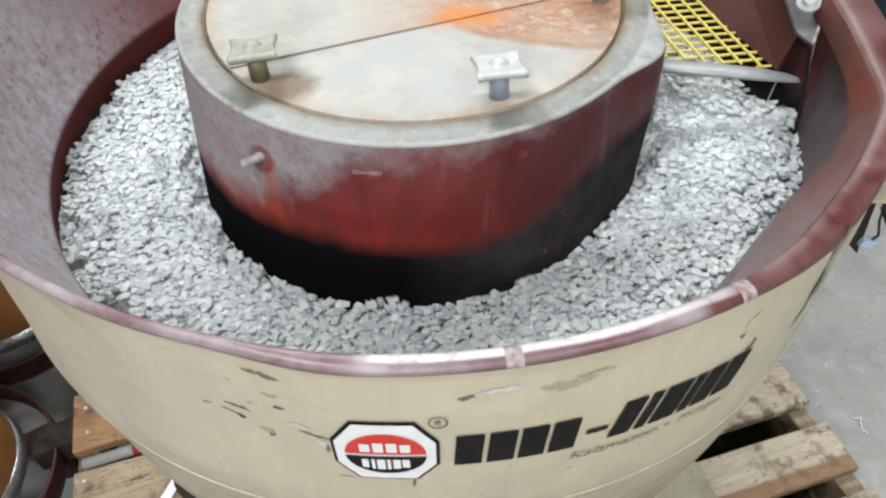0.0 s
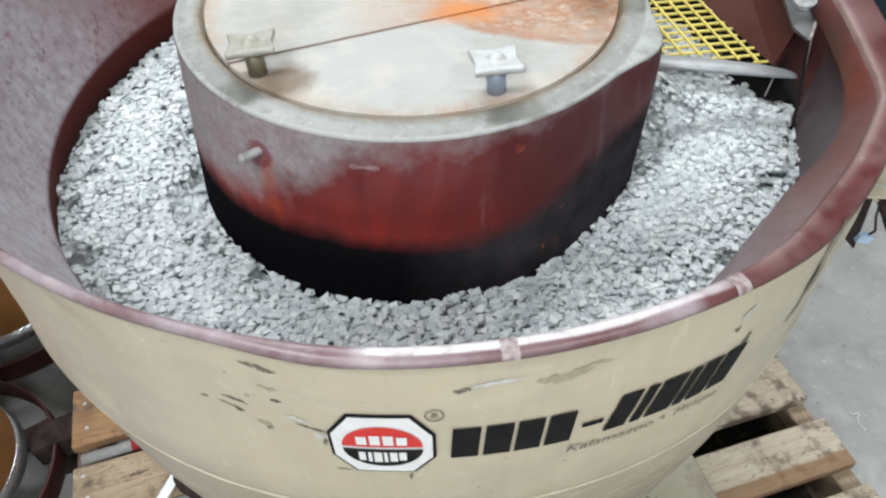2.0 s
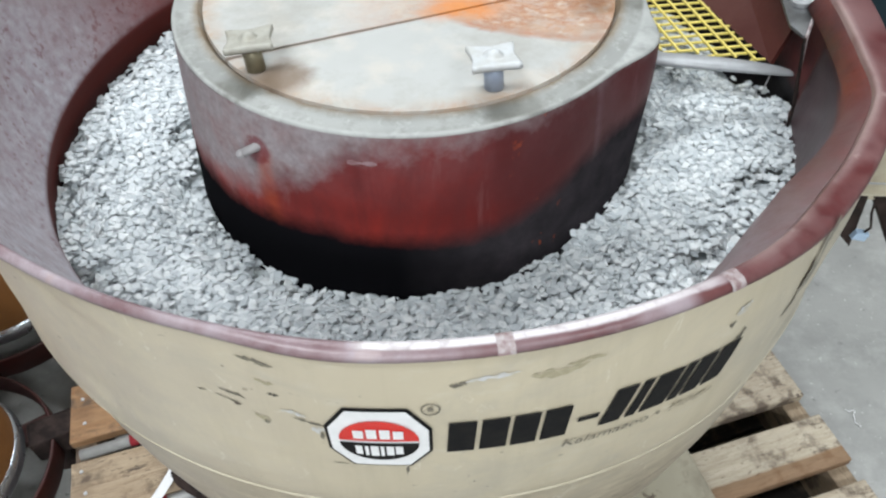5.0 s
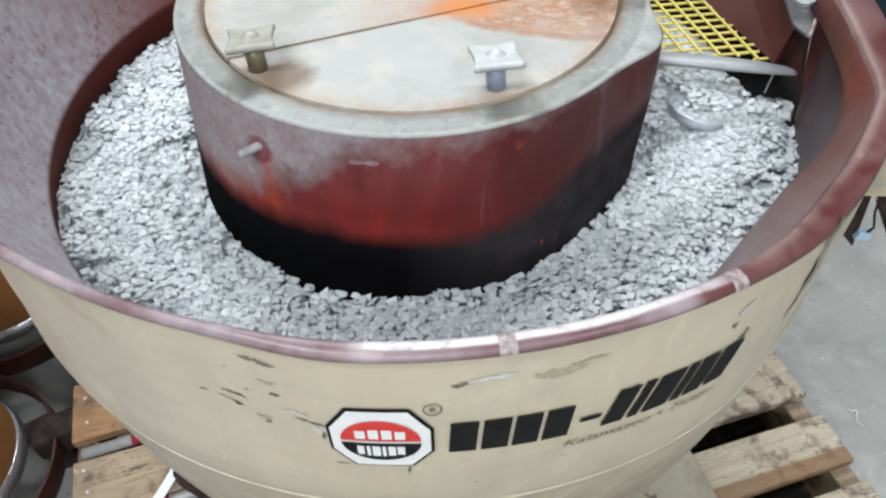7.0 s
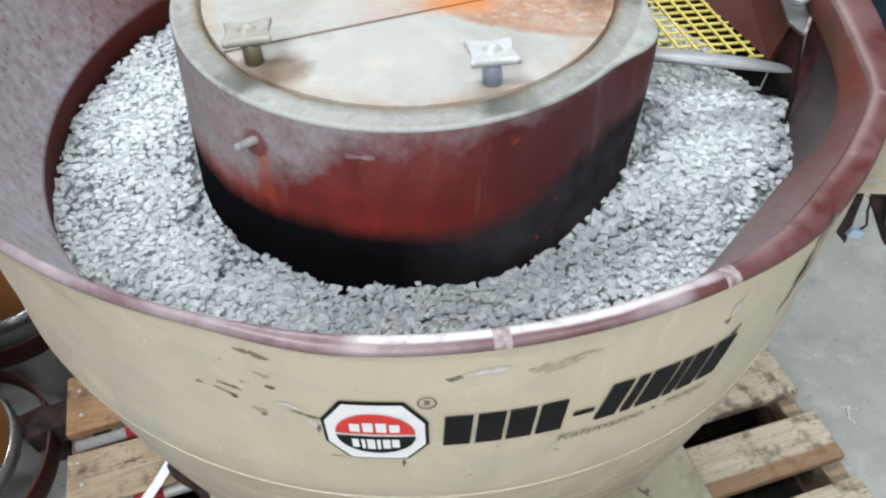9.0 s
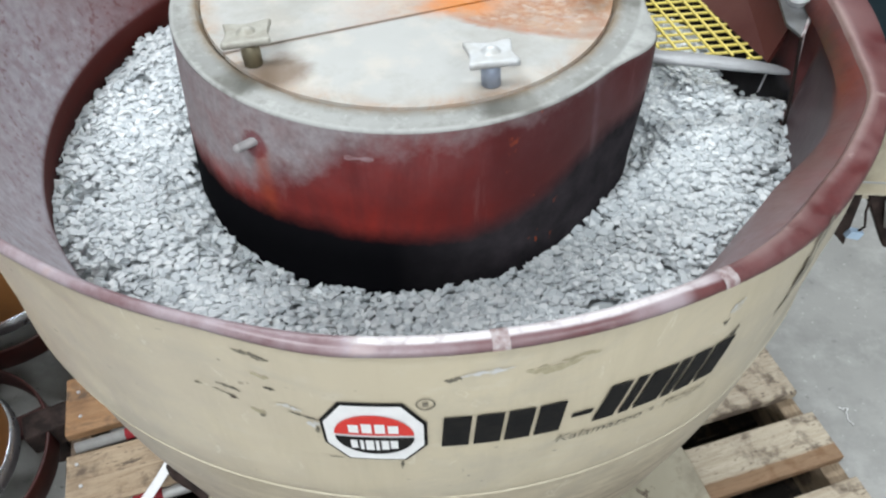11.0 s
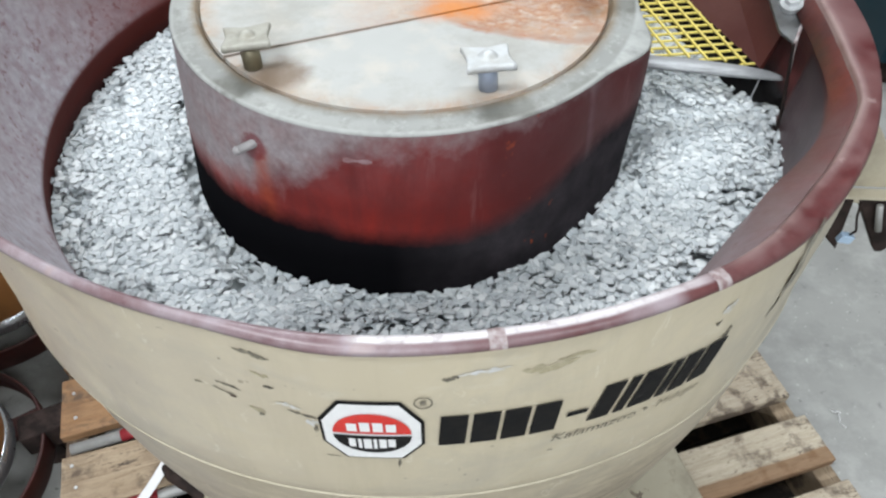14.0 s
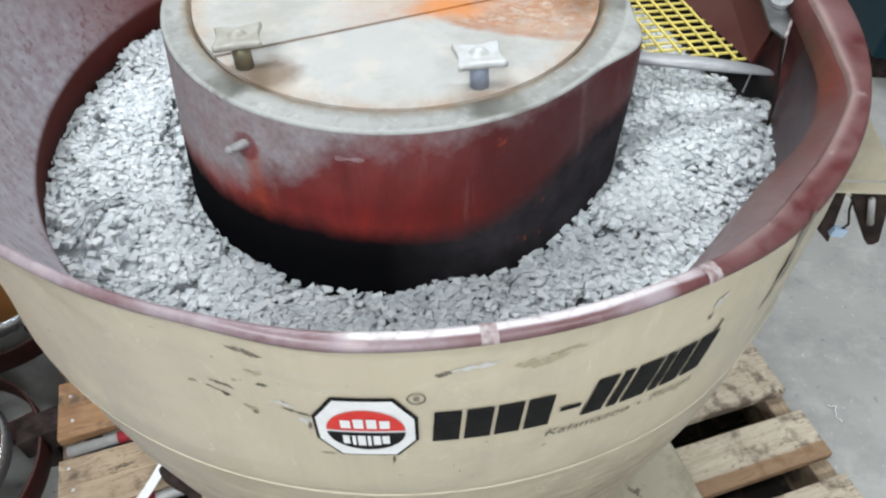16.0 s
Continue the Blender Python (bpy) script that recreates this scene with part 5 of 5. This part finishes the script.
def build_media():
    rnd = random.Random(5)
    media = thing("abrasive_media", "loose bed of pale grey ceramic tumbling chips filling the bowl", "tumbling media", kind="stuff")
    # bed below the moving layer
    verts, faces = [], []
    for k in range(7000):
        t, r = rnd.uniform(-180, 180), math.sqrt(rnd.uniform(0.225 ** 2, 0.392 ** 2))
        c = Vector((r * math.cos(radians(t)), r * math.sin(radians(t)), RIM + top_z(r, t) - 0.0050 - rnd.uniform(0, 0.004)))
        stone(rnd, verts, faces, c, any_turn(rnd, 1.2), rnd.uniform(0.0052, 0.0072))
    for k in range(2600):
        t, r = rnd.uniform(-22, 50), rnd.uniform(0.255, 0.372)
        c = Vector((r * math.cos(radians(t)), r * math.sin(radians(t)), RIM + top_z(r, t) - 0.001 - rnd.uniform(0, 0.004)))
        stone(rnd, verts, faces, c, any_turn(rnd, 1.4), rnd.uniform(0.0044, 0.0062))
    bed = part("media_bed", mesh_from("media_bed", verts, faces, False), M_MEDIA, media, "packed lower layer of pale chips")
    under = lambda t: [(r, RIM + top_z(r, t) - 0.016) for r in (0.222, 0.25, 0.28, 0.31, 0.34, 0.37, 0.395)]
    part("media_core", lathe("media_core", under, 96), M_MEDIA, media, "chips packed below")
    kinds = []
    for k in range(10):
        verts, faces = [], []
        for i in range(150):
            a, rr = rnd.uniform(0, 6.28), 0.0300 * math.sqrt(rnd.random())
            c = Vector((rr * math.cos(a), rr * math.sin(a), rnd.uniform(-0.0034, 0.0024)))
            stone(rnd, verts, faces, c, any_turn(rnd, 0.8), rnd.uniform(0.0033, 0.0055))
        me = mesh_from("media_clump", verts, faces, False)
        me.materials.append(M_MEDIA)
        kinds.append(me)
    chips = []
    for k in range(8):
        verts, faces = [], []
        stone(rnd, verts, faces, Vector(), any_turn(rnd, 0.6), rnd.uniform(0.0046, 0.0060))
        me = mesh_from("chip", verts, faces, False)
        me.materials.append(M_MEDIA)
        chips.append(me)
    MEDIA["clumps"], MEDIA["chips"] = [], []
    n = 300
    for i in range(n):
        o = new("media_clump", kinds[i % 10])
        o.parent = media
        MEDIA["clumps"].append((o, 360.0 * ((i * 0.61803399) % 1.0), (i + 0.5) / n, rnd.uniform(3.3, 3.6), rnd.uniform(0, 360)))
    for i in range(220):
        o = new("chip", chips[i % 8])
        o.parent = media
        MEDIA["chips"].append((o, rnd.uniform(0, 360), rnd.random(), rnd.uniform(2.9, 4.0), rnd.uniform(0, 360)))
    return media


# ---------------------------------------------------------------- work pieces that surface
PIECES = {}


def build_pieces():
    cup = thing("metal_ring", "bright tumbled metal ring half sunk in the chips", "metal part")
    part("band", lathe("ring_band", lambda t: [(0.0278, -0.001), (0.0288, -0.001), (0.0294, 0.003), (0.0304, 0.0052), (0.0309, 0.0072), (0.0301, 0.0086), (0.0287, 0.0082), (0.0280, 0.0060), (0.0278, -0.001)], 64), M_WORKPIECE, cup)
    flap = thing("bent_plate", "dark bent steel plate poking out of the chips", "metal part")
    bm = bmesh.new()
    tri = [(-0.026, -0.010), (0.019, -0.012), (0.021, 0.012), (0.010, 0.021)]
    a4, b4 = [bm.verts.new((x, y, 0.0012)) for x, y in tri], [bm.verts.new((x, y, -0.0012)) for x, y in tri]
    bm.faces.new(a4)
    bm.faces.new(b4[::-1])
    for i in range(4):
        bm.faces.new((a4[i], b4[i], b4[(i + 1) % 4], a4[(i + 1) % 4]))
    box(bm, 0.0022, 0.018, 0.014, pose(0.018, 0, -0.007, 0, 12, 0), 0.0006)
    part("plate", bm, M_DARKPIECE, flap)
    tip = thing("dark_pin", "small dark steel pin among the chips", "metal part")
    part("shank", rod(bmesh.new(), (-0.011, 0, 0), (0.011, 0, 0), 0.0030, 12), M_DARKPIECE, tip, "", True)
    part("head", rod(bmesh.new(), (0.011, 0, 0), (0.014, 0, 0), 0.0052, 12), M_DARKPIECE, tip, "", True)
    nub = copy_thing(tip, pose(0, 0, 0.65))
    PIECES.update(cup=cup, flap=flap, tip=tip, nub=nub)


def at_polar(r, t, z, rx=0, ry=0, rz=0):
    return pose(r * math.cos(radians(t)), r * math.sin(radians(t)), RIM + z, rx, ry, rz)


def motions():
    steps = [0.3125 * i for i in range(52)]
    steps[-1] = 16.0
    for o, t0, ph0, period, spin in MEDIA["clumps"] + MEDIA["chips"]:
        chip = o.name.startswith("chip")
        rows = []
        for t in steps:
            a = t0 + OMEGA * t
            r, z, turn = loop(ph0 + t / period, (a + 180) % 360 - 180)
            if chip:
                r, z = r + 0.004 * math.sin(spin + t), z + 0.0045
            slope = math.degrees(math.atan((top_z(0.36, a) - top_z(0.25, a)) / 0.11))
            m = Matrix.Translation((r * math.cos(radians(a)), r * math.sin(radians(a)), RIM + z)) @ Matrix.Rotation(radians(a), 4, 'Z') @ Matrix.Rotation(radians(-turn - slope), 4, 'Y') @ Matrix.Rotation(radians(spin), 4, 'Z')
            rows.append((t, m))
        walk(o, rows)
    # ring: carried up out of the front, round the gate side, then down behind the drum
    cup = [(0.0, 0.30, -76, -0.075, 5, 10, 0), (4.0, 0.30, -40, -0.070, 5, 0, 10), (5.4, 0.296, -26, -0.035, -2, 8, 20), (6.0, 0.294, -19, -0.007, -4, 20, 24), (6.5, 0.295, -14.2, -0.0015, -4, 24, 24), (7.0, 0.290, -9.5, 0.0015, -6, 18, 20),
           (7.5, 0.283, -5.5, 0.003, -9, 6, 12), (8.0, 0.281, 0.8, 0.003, -10, -2, 0), (8.4, 0.276, 6.5, 0.000, -30, -15, -20), (9.0, 0.262, 13, -0.040, -50, -30, -30), (11.0, 0.28, 38, -0.080, -30, -20, 0), (16.0, 0.30, 93, -0.080, 0, 0, 40)]
    walk(PIECES["cup"], [(t, at_polar(r, a, top_z(r, a) + z, rx, ry, rz)) for t, r, a, z, rx, ry, rz in cup])
    flap = [(0.0, 0.36, 128, -0.28, 20, 20, 30), (2.6, 0.345, 157, -0.25, 30, 10, 40), (3.2, 0.322, 164, -0.196, 30, -10, 48), (3.5, 0.322, 167.6, -0.192, 62, -26, 30), (4.0, 0.297, 174.0, -0.187, 68, -28, 24), (4.3, 0.278, 176.5, -0.192, 72, -26, 20),
            (5.0, 0.262, 184, -0.255, 60, -20, 20), (9.0, 0.30, 228, -0.28, 30, 0, 0), (16.0, 0.30, 300, -0.28, 0, 0, -60)]
    walk(PIECES["flap"], [(t, at_polar(r, a, z, rx, ry, rz)) for t, r, a, z, rx, ry, rz in flap])
    tip = [(0.0, 0.36, 84, -0.28, 0, 0, 0), (11.2, 0.335, 211, -0.25, 0, 20, 20), (11.8, 0.306, 219, -0.186, 0, 40, 30), (12.1, 0.298, 223.5, -0.179, 0, 50, 60), (12.4, 0.290, 228, -0.184, 0, 50, 90), (13.0, 0.27, 234, -0.245, 0, 40, 100), (16.0, 0.30, 266, -0.28, 0, 0, 60)]
    nub = [(0.0, 0.30, -150, -0.28, 0, 0, 0), (5.0, 0.30, -96, -0.28, 0, 10, 20), (9.0, 0.30, -53, -0.28, 0, 20, 40), (13.6, 0.300, -4, -0.215, 0, 40, 60), (14.3, 0.280, 1.0, -0.158, 0, 60, 70), (14.8, 0.272, 4.5, -0.154, 0, 65, 80), (15.2, 0.268, 8.0, -0.160, 0, 70, 90), (16.0, 0.262, 15, -0.215, 0, 70, 100)]
    walk(PIECES["nub"], [(t, at_polar(r, a, z, rx, ry, rz)) for t, r, a, z, rx, ry, rz in nub])
    walk(PIECES["tip"], [(t, at_polar(r, a, z, rx, ry, rz)) for t, r, a, z, rx, ry, rz in tip])


build_hall()
build_bowl()
build_drum()
build_gate()
build_chute()
build_media()
build_pieces()
build_background()
build_fibre_drums()
build_pallet_clutter()
build_pallet()
motions()
